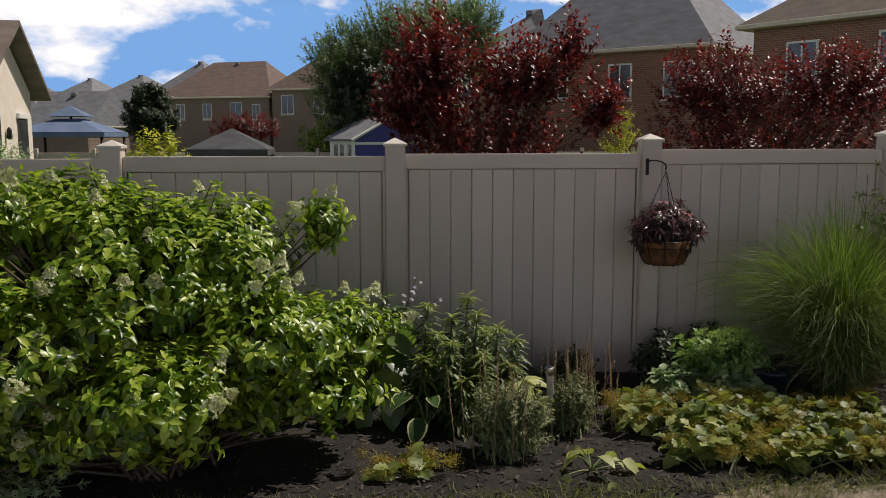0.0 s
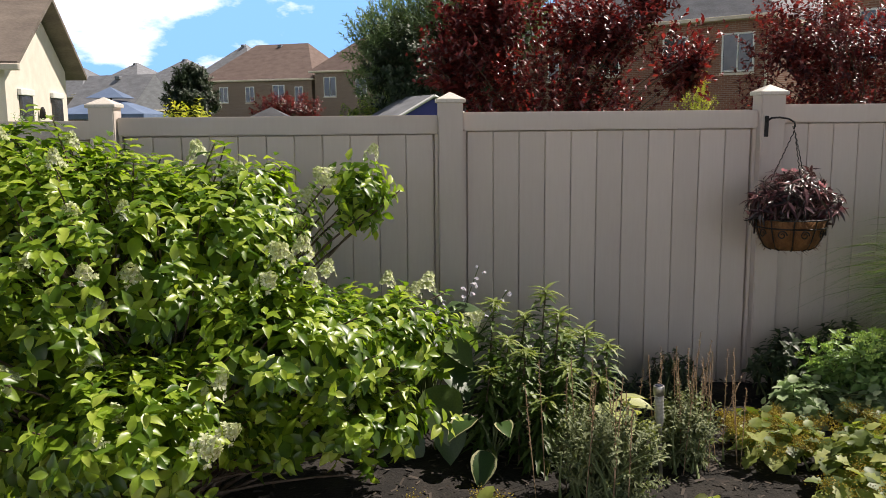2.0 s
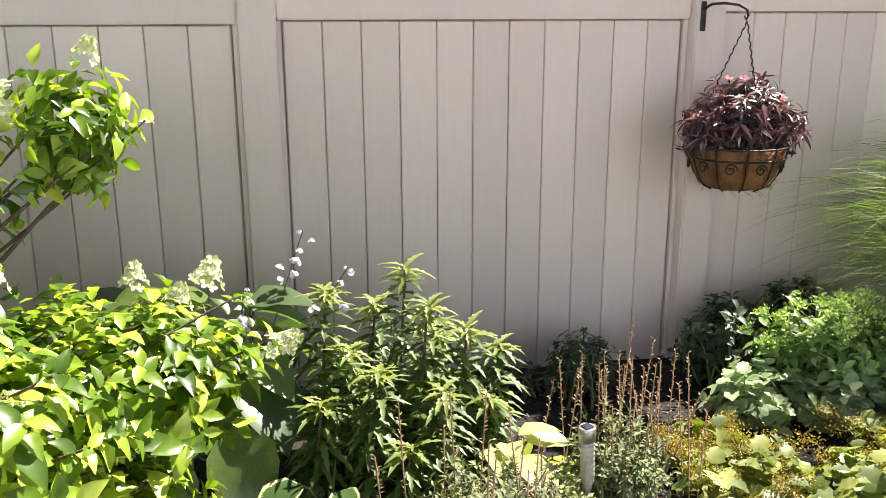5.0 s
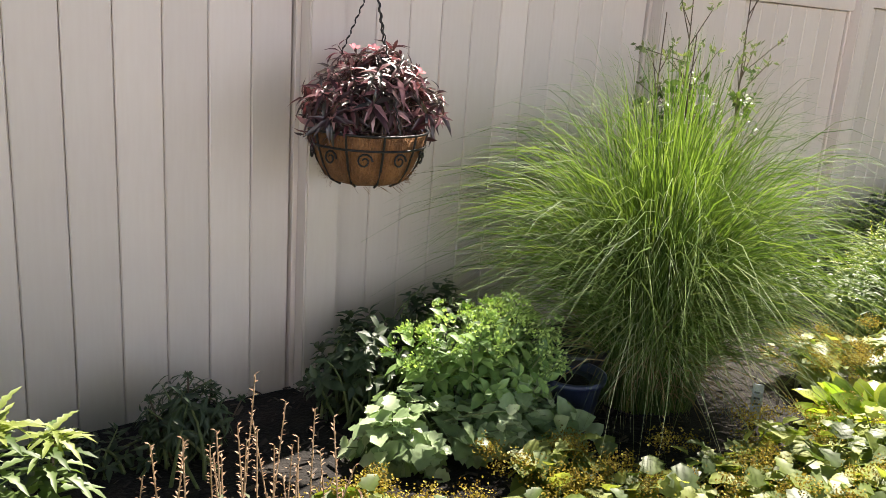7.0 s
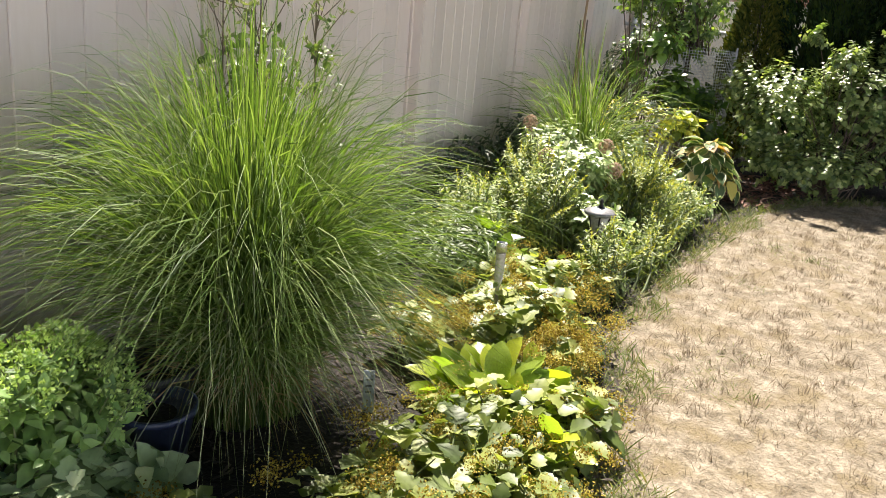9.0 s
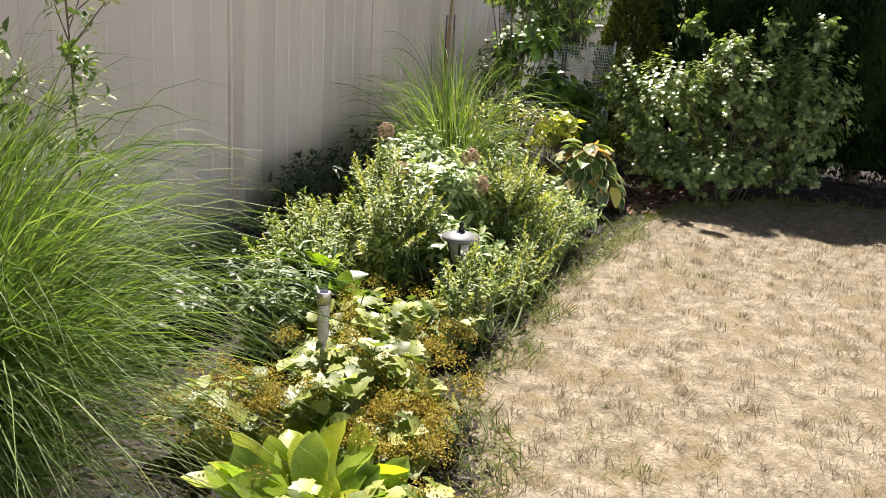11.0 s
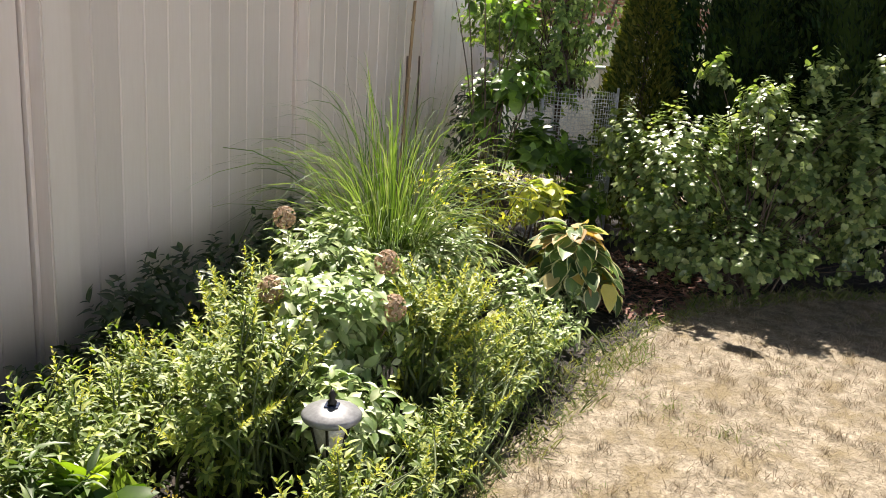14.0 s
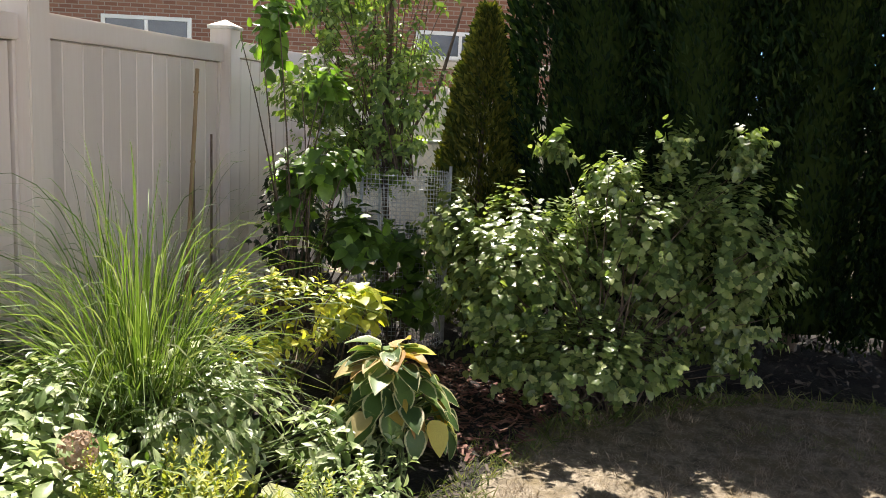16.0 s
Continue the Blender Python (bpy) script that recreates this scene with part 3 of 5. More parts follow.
        part(name, leaves("blades", blade, p, x, nrm, rng.uniform(lo, hi, len(p))), mat, ground, label, "stuff")

    def tufts(n, per, mat, lo, hi, test, name, label):
        c = scatter(n, 0.8, 8.4, 0.0, 4.4, test)
        p2 = np.repeat(c, per, 0) + rng.normal(0, 0.022, (len(c) * per, 2))
        p = np.column_stack([p2, np.full(len(p2), 0.046)])
        x = np.column_stack([rng.normal(0, 0.45, (len(p), 2)), np.ones(len(p))])
        blade = leaf_shape(0.06, [(0, 0.8), (0.5, 1), (1, 0.1)], 0.1, 0.3)
        part(name, leaves("blades", blade, p, x, rng.normal(0, 1, (len(p), 3)), rng.uniform(lo, hi, len(p))), mat, ground, label, "stuff")

    def dry(x, y):
        return not in_bed(x, y)

    def patchy(x, y):
        return not in_bed(x, y) and noise.noise((x * 1.7, y * 1.7, 5)) + 0.4 * noise.noise((x * 5, y * 5, 2)) > 0.36

    def rim(x, y):
        if x > 7.6:
            return not in_bed(x, y) and in_bed(x + 0.14, y + 0.1)
        return y < bed_edge(x) + 0.2 + 0.1 * noise.noise((x * 3, 1.0, 2.0)) and y > bed_edge(x) - 0.07 - 0.25 * noise.noise((x * 2.3, 4.0, 1.0))
    tufts(1500, 26, STRAW, 0.02, 0.05, dry, "straw_tufts", "upright dry tufts")
    tufts(420, 26, TURF, 0.02, 0.055, patchy, "green_tufts", "half-green tufts")
    turf(210000, 0.5, 9.0, -0.5, 4.4, dry, STRAW, 0.012, 0.04, "straw_turf", "short dead straw-coloured grass", 1.6)
    turf(22000, -4.5, 0.5, 2.0, 4.4, dry, STRAW, 0.02, 0.06, "straw_turf", "short dead straw-coloured grass", 0.9)
    turf(60000, 0.5, 9.0, -0.5, 4.4, patchy, TURF, 0.02, 0.05, "green_turf", "sparse tufts of living grass", 1.3)
    turf(52000, -3, 7.6, 3.4, 4.6, rim, TURF, 0.04, 0.09, "green_turf", "greener grass along the bed", 2.0)
    turf(30000, 7.6, 9.4, -3.0, 3.9, rim, TURF, 0.05, 0.12, "green_turf", "longer grass along the hedge", 2.0)


build_ground()

# ---- fence ----
POSTS = [-6.1, -4.2, -2.27, -0.325, 1.54, 3.405, 5.275, 7.145, 9.015, 10.885]
RAIL_Z = [1.56, 1.57, 1.585, 1.60, 1.63, 1.67, 1.705, 1.73, 1.77]


def build_fence():
    fence = thing("fence", 0, 6, 0, "tall taupe vinyl privacy fence with capped square posts", "fence", kind="structure")
    cap_bm = bmesh.new()
    box(cap_bm, -0.083, 0.083, -0.083, 0.083, 0.0, 0.022)
    tip = cap_bm.verts.new((0, 0, 0.062))
    ring = [cap_bm.verts.new((x, y, 0.0225)) for x, y in ((-0.078, -0.078), (0.078, -0.078), (0.078, 0.078), (-0.078, 0.078))]
    for k in range(4):
        cap_bm.faces.new((ring[k], ring[(k + 1) % 4], tip))
    bmesh.ops.bevel(cap_bm, geom=list(cap_bm.edges), offset=0.003, segments=1, affect="EDGES")
    cap_mesh = bpy.data.meshes.new("cap")
    cap_bm.to_mesh(cap_mesh)
    cap_bm.free()
    for i, x in enumerate(POSTS):
        top = RAIL_Z[min(i, len(RAIL_Z) - 1)] + 0.165
        post = part("post", bevelled_box(x - 0.07, x + 0.07, -0.075, 0.065, -0.05, top, 0.006, 2), VINYL, fence)
        cap = part("cap", cap_mesh, VINYL_CAP, post, "pale pyramid post cap")
        cap.location = (x, -0.005, top - 0.006)
    for i, rail in enumerate(RAIL_Z):
        x0, x1 = POSTS[i] + 0.0705, POSTS[i + 1] - 0.0705
        part("top_rail", bevelled_box(x0, x1, -0.032, 0.045, rail, rail + 0.105, 0.006, 2), VINYL, fence)
        part("bottom_rail", bevelled_box(x0, x1, -0.032, 0.045, -0.09, 0.02, 0.006, 2), VINYL, fence)
        part("backing", bevelled_box(x0, x1, 0.036, 0.044, 0.021, rail - 0.001, 0.001), VINYL, fence)
        for a in (x0, x1 - 0.02):
            part("channel", bevelled_box(a, a + 0.02, -0.012, 0.034, 0.0205, rail - 0.001, 0.002), VINYL, fence)
        count = 11
        pitch = (x1 - x0 - 0.052) / count
        me = None
        for k in range(count):
            if me is None:
                bm = bevelled_box(0.0012, pitch - 0.0012, 0.0, 0.022, 0.0205, rail - 0.0045, 0.0045)
                me = bpy.data.meshes.new("board")
                bm.to_mesh(me)
                bm.free()
            part("board", me, VINYL, fence).location = (x0 + 0.026 + k * pitch, 0.0005 * (k % 3), 0)


build_fence()


# ---- the hanging basket ----
def build_basket():
    x, y, z = 1.545, 5.66, 0.935
    hook = thing("plant_hook", 1.50, 5.925, 1.64, "black iron plant hook screwed to a fence post", "hook")
    part("plate", bevelled_box(-0.012, 0.012, -0.008, 0.0, -0.09, 0.03, 0.003), IRON, hook)
    arm = [(0, -0.008, 0.0), (0.005, -0.06, 0.018), (0.015, -0.14, 0.02), (0.03, -0.22, 0.012), (0.042, -0.262, -0.005), (0.045, -0.268, -0.03), (0.046, -0.255, -0.042), (0.046, -0.242, -0.03)]
    part("arm", tubes("arm", [(arm, 0.006, 0.005)], 6), IRON, hook)
    b = thing("hanging_basket", x, y, z, "coco-lined iron hanging basket with bronze-leaved pink flowers", "hanging basket")
    prof = [(0.09, 0.0), (0.125, 0.012), (0.15, 0.05), (0.172, 0.11), (0.186, 0.17), (0.178, 0.17), (0.165, 0.12)]
    liner = lathe(prof, 40)
    for v in liner.verts:
        a = math.atan2(v.co.y, v.co.x)
        bulge = 1 + 0.05 * abs(math.sin(a * 5)) + 0.03 * noise.noise((v.co.x * 20, v.co.y * 20, v.co.z * 20))
        v.co.x, v.co.y = v.co.x * bulge, v.co.y * bulge
        v.co.z += 0.008 * noise.noise((a * 3, v.co.z * 9, 1))
    part("liner", liner, COCO, b, "shaggy brown coconut fibre liner")
    rng = np.random.default_rng(12)
    a = rng.uniform(0, 6.28, 500)
    h = rng.uniform(0, 0.165, 500)
    r = 0.13 + 0.35 * h
    p = np.column_stack([np.cos(a) * r, np.sin(a) * r, h])
    d = np.column_stack([np.cos(a + 0.9), np.sin(a + 0.9), rng.normal(-0.2, 0.6, 500)])
    part("fibres", leaves("fibres", leaf_shape(0.05, [(0, 1), (1, 0.4)]), p, d, rng.normal(0, 1, (500, 3)), 0.035), COCO, b, "loose coconut fibres", "stuff")
    ring_a = np.linspace(0, 2 * math.pi, 33)
    for rr, hh in ((0.197, 0.175), (0.192, 0.128)):
        part("hoop", tubes("hoop", [(np.column_stack([np.cos(ring_a) * rr, np.sin(ring_a) * rr, np.full(33, hh)]), 0.004, 0.004)], 5), IRON, b)
    rib = [(0.197, 0.175), (0.186, 0.12), (0.165, 0.06), (0.138, 0.015), (0.1, -0.004)]
    rib_mesh = tubes("rib", [([(r0, 0, z0) for r0, z0 in rib], 0.004, 0.004)], 5)
    s = np.linspace(0, 1, 16)
    curl = np.column_stack([0.186 - 0.0 * s, 0.026 * (1 - 0.75 * s) * np.cos(s * 9), 0.095 + 0.026 * (1 - 0.75 * s) * np.sin(s * 9)])
    curl_mesh = tubes("scroll", [(curl, 0.004, 0.003)], 5)
    for k in range(10):
        part("rib", rib_mesh, IRON, b).rotation_euler = (0, 0, k * 2 * math.pi / 10)
        part("scroll", curl_mesh, IRON, b, "curled iron scroll").rotation_euler = (0, 0, (k + 0.5) * 2 * math.pi / 10)
    for k in range(3):
        q = k * 2 * math.pi / 3 + 0.5
        pts = np.linspace((0.19 * math.cos(q), 0.19 * math.sin(q), 0.175), (0.0, 0.0, 0.655), 60)
        pts[:, 0] += 0.003 * np.sin(np.arange(60) * 1.6)
        pts[:, 1] += 0.003 * np.cos(np.arange(60) * 1.6)
        part("chain", tubes("chain", [(pts, 0.003, 0.003)], 4), IRON, b)
    tips, ways = in_lobes(rng, [((0, 0, 0.28), (0.24, 0.22, 0.16)), ((0.05, 0, 0.34), (0.15, 0.15, 0.13)), ((-0.16, -0.02, 0.24), (0.12, 0.14, 0.12)), ((0.2, -0.02, 0.24), (0.11, 0.12, 0.1))], 125, 0.6, 0.4)
    part("foliage", leaves("foliage", LANCE, *sprigs(rng, tips, ways, 11, 0.07, 0.08, 68, 0.35)), L_FUCHSIA, b, "bronze and wine-red narrow leaves", "stuff")
    part("stems", tubes("stems", stalks(rng, (0, 0, 0.14), tips, 0.004, 0.002, 0.05, 1)), WOOD_STEM, b, kind="stuff")
    bloom_p, bloom_x, bloom_n = [], [], []
    for k in range(5):
        q = k * 2 * math.pi / 5
        bloom_p.append((0, 0, 0))
        bloom_x.append((math.cos(q), math.sin(q), 0.5))
        bloom_n.append((-0.5 * math.cos(q), -0.5 * math.sin(q), 1))
    bloom = leaves("flower", PETAL, bloom_p, bloom_x, bloom_n, 0.024)
    for k in rng.choice(len(tips), 12, replace=False):
        f = part("flower", bloom, L_PINK, b, "small pink flower")
        f.location = tips[k] + ways[k] * 0.012
        f.rotation_euler = (rng.normal(0.5, 0.4), rng.normal(0, 0.4), rng.uniform(0, 6))


build_basket()


# ---- garden lights and small things ----
def build_solar_stake(x, y, top, label, lean):
    ob = thing("solar_light", x, y, 0.05, label, "garden light", "solar stake lights", rz=20)
    ob.rotation_euler[1] = lean
    h = top - 0.05
    part("stake", lathe([(0.008, -0.05), (0.008, h - 0.2), (0.0095, h - 0.198)], 12), STEEL, ob, "brushed steel stake")
    rings = []
    for k in range(7):
        z = h - 0.15 + k * 0.016
        rings += [(0.0195, z), (0.0215, z + 0.005), (0.0195, z + 0.011)]
    part("lens", lathe([(0.0095, h - 0.198), (0.016, h - 0.17), (0.0195, h - 0.152)] + rings, 16), LAMP_GLASS, ob, "ribbed clear plastic lens")
    part("head", lathe([(0.0235, h - 0.04), (0.024, h - 0.002), (0.0225, h)], 18), STEEL, ob, "brushed steel cap")
    part("solar_cell", bevelled_box(-0.014, 0.014, -0.014, 0.014, h + 0.0005, h + 0.003, 0.001), SOLAR, ob, "dark solar cell")


build_solar_stake(0.51, 4.56, 0.52, "steel solar stake light with ribbed lens in the bed", -0.06)
build_solar_stake(3.70, 4.73, 0.50, "steel solar stake light beside yellow lady's mantle", 0.03)


def build_lantern():
    ob = thing("path_lantern", 4.87, 4.61, 0.05, "grey lantern-shaped path light with frosted panes on a stake", "garden light", rz=15)
    part("stake", lathe([(0.004, -0.05), (0.009, 0.0), (0.009, 0.22)], 10), IRON, ob)
    part("base", lathe([(0.012, 0.21), (0.03, 0.222), (0.034, 0.235), (0.034, 0.242)], 16), IRON, ob)
    part("shade", lathe([(0.034, 0.242), (0.062, 0.355)], 6), LAMP_GLASS, ob, "tapered frosted glass")
    bar = tubes("bar", [([(0.035, 0, 0.24), (0.064, 0, 0.357)], 0.0045, 0.0045)], 4)
    for k in range(6):
        part("bar", bar, IRON, ob).rotation_euler = (0, 0, k * math.pi / 3)
    part("roof", lathe([(0.066, 0.355), (0.084, 0.358), (0.088, 0.368), (0.08, 0.378), (0.045, 0.39), (0.03, 0.394)], 28), PEWTER, ob, "round grey metal top")
    part("solar_cell", bevelled_box(-0.02, 0.02, -0.02, 0.02, 0.3945, 0.398, 0.001), SOLAR, ob)
    part("finial", lathe([(0.012, 0.398), (0.014, 0.408), (0.007, 0.416), (0.012, 0.428), (0.003, 0.444)], 12), IRON, ob, "black turned finial")


build_lantern()


def build_small_things():
    pot = thing("plant_pot", 2.16, 5.2, 0.06, "navy blue glazed plant pot", "pot")
    part("body", lathe([(0.075, 0), (0.085, 0.01), (0.115, 0.2), (0.125, 0.2), (0.127, 0.22), (0.113, 0.222), (0.105, 0.19)], 28), NAVY, pot)
    part("soil", lathe([(0.104, 0.185), (0.05, 0.192)], 20), SOIL, pot)
    pot = thing("nursery_pot", 2.33, 5.36, 0.06, "black plastic nursery pot behind the blue pot", "pot")
    part("body", lathe([(0.1, 0), (0.13, 0.22), (0.142, 0.22), (0.142, 0.245), (0.128, 0.246), (0.12, 0.2)], 28), BLACK_PLASTIC, pot)
    part("soil", lathe([(0.12, 0.2), (0.05, 0.21)], 20), SOIL, pot)
    tag = thing("plant_label", 2.81, 4.84, 0.05, "grey plastic plant label pushed into the mulch", "label", rz=-55)
    tag.rotation_euler[0] = -0.18
    part("blade", bevelled_box(-0.02, 0.02, -0.0015, 0.0015, -0.04, 0.17, 0.001), TAG, tag)
    for k in range(3):
        part("print_bar", bevelled_box(-0.012, 0.008 + 0.003 * k, -0.003, -0.0018, 0.09 + 0.022 * k, 0.097 + 0.022 * k, 0.0003), INK, tag)
    cane = thing("garden_cane", 8.07, 5.78, 0.05, "weathered bamboo cane leaning by the fence", "cane")
    pts = np.linspace((0, 0, 0), (0.2, 0.02, 1.61), 14)
    part("rod", tubes("rod", [(pts, 0.014, 0.011)], 8), CANE, cane)
    for k in (3, 6, 9, 12):
        node = part("joint", lathe([(0.0145, -0.006), (0.017, 0), (0.0145, 0.006)], 10), CANE, cane)
        node.location = pts[k]
    for q, x in ((0.0, 8.33), (1.0, 8.55)):
        c = thing("garden_cane", x, 5.86, 0.05, "thin dark cane standing against the fence", "cane")
        part("rod", tubes("rod", [([(0, 0, 0), (0.02, 0, 0.6), (0.03, 0.01, 1.25)], 0.009, 0.007)], 6), WOOD_STEM, c)
    # wire mesh guard
    mesh = thing("wire_mesh", 9.0, 4.85, 0.05, "galvanised wire mesh guard round a young tree", "wire mesh")
    lines = []
    for k in range(76):
        a0 = k / 76
        q = 2 * math.pi * a0
        lines.append(([(0.32 * math.cos(q), 0.32 * math.sin(q), z) for z in (0.0, 0.35, 0.7, 1.08)], 0.0022, 0.0022))
    for j in range(42):
        z = 0.02 + j * 0.0256
        q = np.linspace(0, 2 * math.pi, 25)
        lines.append((np.column_stack([0.321 * np.cos(q), 0.321 * np.sin(q), np.full(25, z)]), 0.0022, 0.0022))
    part("wires", tubes("wires", lines, 3), GALV, mesh, kind="stuff")
    for q in (0.6, 2.7, 4.8):
        part("stake", lathe([(0.009, -0.04), (0.009, 1.12)], 8), GALV, mesh).location = (0.325 * math.cos(q), 0.325 * math.sin(q), 0)
    # chain link along the boundary
    cl = thing("chain_link_fence", 10.4, 4.3, 0.05, "grey chain-link boundary fence behind the shrubs", "fence")
    lines = []
    for k in range(-24, 34):
        for s in (1, -1):
            y0 = k * 0.06 if s > 0 else k * 0.06 + 0.0
            pts = [(0.004 * s, y0 + s * t * 1.2, t * 1.2) for t in (0, 0.5, 1.0)]
            pts = [p for p in pts if -1.5 < p[1] < 1.7]
            if len(pts) > 1:
                lines.append((pts, 0.0022, 0.0022))
    part("links", tubes("links", lines, 3), GALV, cl, kind="stuff")
    part("rail", tubes("rail", [([(0, -1.5, 1.2), (0, 1.65, 1.2)], 0.018, 0.018)], 8), GALV, cl)
    for y in (-1.4, 1.55):
        part("post", lathe([(0.025, -0.1), (0.025, 1.26), (0.012, 1.29)], 10), GALV, cl).location = (0.03, y, 0)


build_small_things()


# ---- planting ----
def add_heads(ob, tips, ways, which, mesh, mat, rng, name="flower_head", label="", lift=0.03):
    for k in which:
        f = part(name, mesh, mat, ob, label)
        f.location = tips[k] + ways[k] * lift
        q = Vector(ways[k]).to_track_quat("Z", "Y").to_euler()
        f.rotation_euler = q
        f.scale = [rng.uniform(0.75, 1.2)] * 3


def panicle(seed, n, length, radius, petal):
    rng = np.random.default_rng(seed)
    h = rng.uniform(0, 1, n)
    a = rng.uniform(0, 6.28, n)
    r = radius * (1 - 0.75 * h) * rng.uniform(0.6, 1.05, n)
    c = np.column_stack([np.cos(a) * r, np.sin(a) * r, h * length])
    p, x, nn = [], [], []
    for i in range(n):
        out = unit(np.array([math.cos(a[i]), math.sin(a[i]), 0.5]))
        u = unit(np.cross(out, (0.1, 0.2, 1)))
        w = np.cross(out, u)
        for k in range(4):
            q = k * math.pi / 2 + a[i]
            p.append(c[i])
            x.append(math.cos(q) * u + math.sin(q) * w + 0.2 * out)
            nn.append(out)
    return leaves("panicle", PETAL, p, x, nn, petal)


def build_hydrangea():
    lobes = [((-0.25, 0.1, 1.0), (0.95, 0.7, 0.52)), ((-1.15, 0.0, 1.0), (0.8, 0.7, 0.7)), ((0.3, 0.25, 1.1), (0.46, 0.45, 0.4)),
             ((0.9, 0.2, 0.68), (0.46, 0.42, 0.24)), ((0.1, -0.55, 0.52), (0.42, 0.36, 0.32)), ((-0.6, -0.35, 0.72), (0.7, 0.5, 0.45)),
             ((0.55, -0.1, 0.72), (0.5, 0.42, 0.3)), ((0.88, 0.35, 1.28), (0.17, 0.2, 0.2)), ((-0.4, -0.1, 0.45), (1.0, 0.6, 0.35)), ((0.5, 0.2, 0.42), (0.6, 0.4, 0.28)), ((0.75, -0.05, 0.42), (0.5, 0.38, 0.24)), ((-0.9, -0.3, 0.4), (0.8, 0.4, 0.35)), ((-1.25, -0.15, 1.36), (0.8, 0.5, 0.46)), ((-0.45, 0.1, 1.3), (0.5, 0.4, 0.32))]
    ob, tips, ways, rng = bush("hydrangea_bush", (-1.68, 4.45), lobes, 4200, 9, 0.11, 0.074, HYD_LEAF, L_HYD,
                               "large spreading hydrangea with cream flower heads in sun", "bush", 21, 70, 0.3, 0.55, WOOD_STEM, 0.012, 6)
    head = panicle(4, 40, 0.075, 0.05, 0.016)
    outer = [k for k in rng.permutation(len(tips)) if ways[k][2] > 0.25 and ways[k][1] < 0.5][:150]
    add_heads(ob, tips, ways, outer, head, L_PETAL, rng, label="cream-white flower panicle")
    # low ground cover under its far end
    bush("low_groundcover", (-2.5, 4.1), [((0, 0, 0.08), (0.5, 0.3, 0.1))], 140, 7, 0.05, 0.045, SMALL, L_SILVER,
         "low pale groundcover under the hydrangea", "plant", 22, every=4)


build_hydrangea()


def build_hosta(x, y, n, length, mat, label, seed, height=0.35, scorch=None, scorch_n=0, group=""):
    rng = np.random.default_rng(seed)
    ob = thing("hosta", x, y, 0.06, label, "hosta", group)
    me = mesh_np("leaf", *HEART[:2], uv=HEART[2], smooth=True)
    me_s = mesh_np("leaf", *HEART[:2], uv=HEART[2], smooth=True)
    petioles = []
    for k in range(n + scorch_n):
        dead = k >= n
        az = k * 2.4 + rng.normal(0, 0.25)
        lift = rng.uniform(0.0, 1.0)
        r = length * (0.35 + 1.9 * (1 - lift)) * rng.uniform(0.7, 1.1)
        b = Vector((math.cos(az) * r, math.sin(az) * r, height * (0.25 + 0.75 * lift)))
        f = part("leaf", me_s if dead else me, scorch if dead else mat, ob, "scorched yellow-brown leaf" if dead else "")
        size = length * rng.uniform(0.75, 1.15)
        f.matrix_basis = Matrix.Translation(b) @ pose(0, 0, 0, 0, 0, math.degrees(az)) @ pose(0, 0, 0, rng.normal(0, 14), 62 - 75 * lift + rng.normal(0, 10), 0) @ Matrix.Diagonal((size, size * rng.uniform(0.85, 1.15), size, 1))
        t = np.linspace(0, 1, 5)[:, None]
        mid = np.array((b.x * 0.25, b.y * 0.25, b.z * 0.8))
        petioles.append(((1 - t) ** 2 * np.zeros(3) + 2 * t * (1 - t) * mid + t * t * np.array(b), 0.006, 0.004))
    part("leaf_stalks", tubes("stalks", petioles, 4), STEM, ob, kind="stuff")
    return ob, rng


def hosta_flowers(ob, rng, spots):
    bell = leaves("bell", PETAL, [(0, 0, 0)] * 5, [(math.cos(a), math.sin(a), -1.4) for a in np.arange(5) * 1.2566], [(math.cos(a), math.sin(a), 0.6) for a in np.arange(5) * 1.2566], 0.034)
    for x, y, z in spots:
        t = np.linspace(0, 1, 8)[:, None]
        tip = np.array((x, y, z))
        line = tip * t + np.array((0, 0, 0.12)) * t * (1 - t)
        part("flower_stalk", tubes("stalk", [(line, 0.004, 0.0025)], 5), STEM, ob)
        for k in range(7):
            f = part("flower", bell, L_BELL, ob, "pale lilac bell flower")
            s = 1 - k * 0.035
            f.location = Vector(tip * s) + Vector((rng.normal(0, 0.02), rng.normal(0, 0.02), 0.12 * s * (1 - s)))
            f.rotation_euler = (rng.normal(0, 0.5), rng.normal(0, 0.5), rng.uniform(0, 6))
            f.scale = [rng.uniform(0.6, 1.1) * (0.6 + 0.4 * min(1, k / 3))] * 3


ob, rng = build_hosta(-0.5, 5.3, 40, 0.24, L_HOSTA, "large green hosta with lilac flower stalks by the fence", 31, 0.64)
hosta_flowers(ob, rng, [(0.28, 0.05, 0.86), (0.42, 0.0, 0.74), (0.08, -0.1, 0.72), (-0.1, -0.15, 0.62), (0.02, -0.25, 0.6)])
build_hosta(-0.95, 5.5, 16, 0.28, L_HOSTA, "green hosta in the fence's shade", 32, 0.6)
build_hosta(-0.2, 4.85, 9, 0.16, L_HOSTA_VAR, "cream-edged hosta under the hydrangea", 33, 0.3)
build_hosta(0.34, 4.85, 14, 0.15, L_HOSTA_PALE, "small pale yellow hosta", 34, 0.3)
build_hosta(0.62, 4.13, 12, 0.11, L_HOSTA_PALE, "small lime-edged hosta at the bed's edge", 35, 0.12)
build_hosta(7.3, 4.42, 96, 0.135, L_HOSTA_VAR, "cream-edged hosta with scorched leaves beside the lawn", 36, 0.46, L_HOSTA_SCORCH, 26)
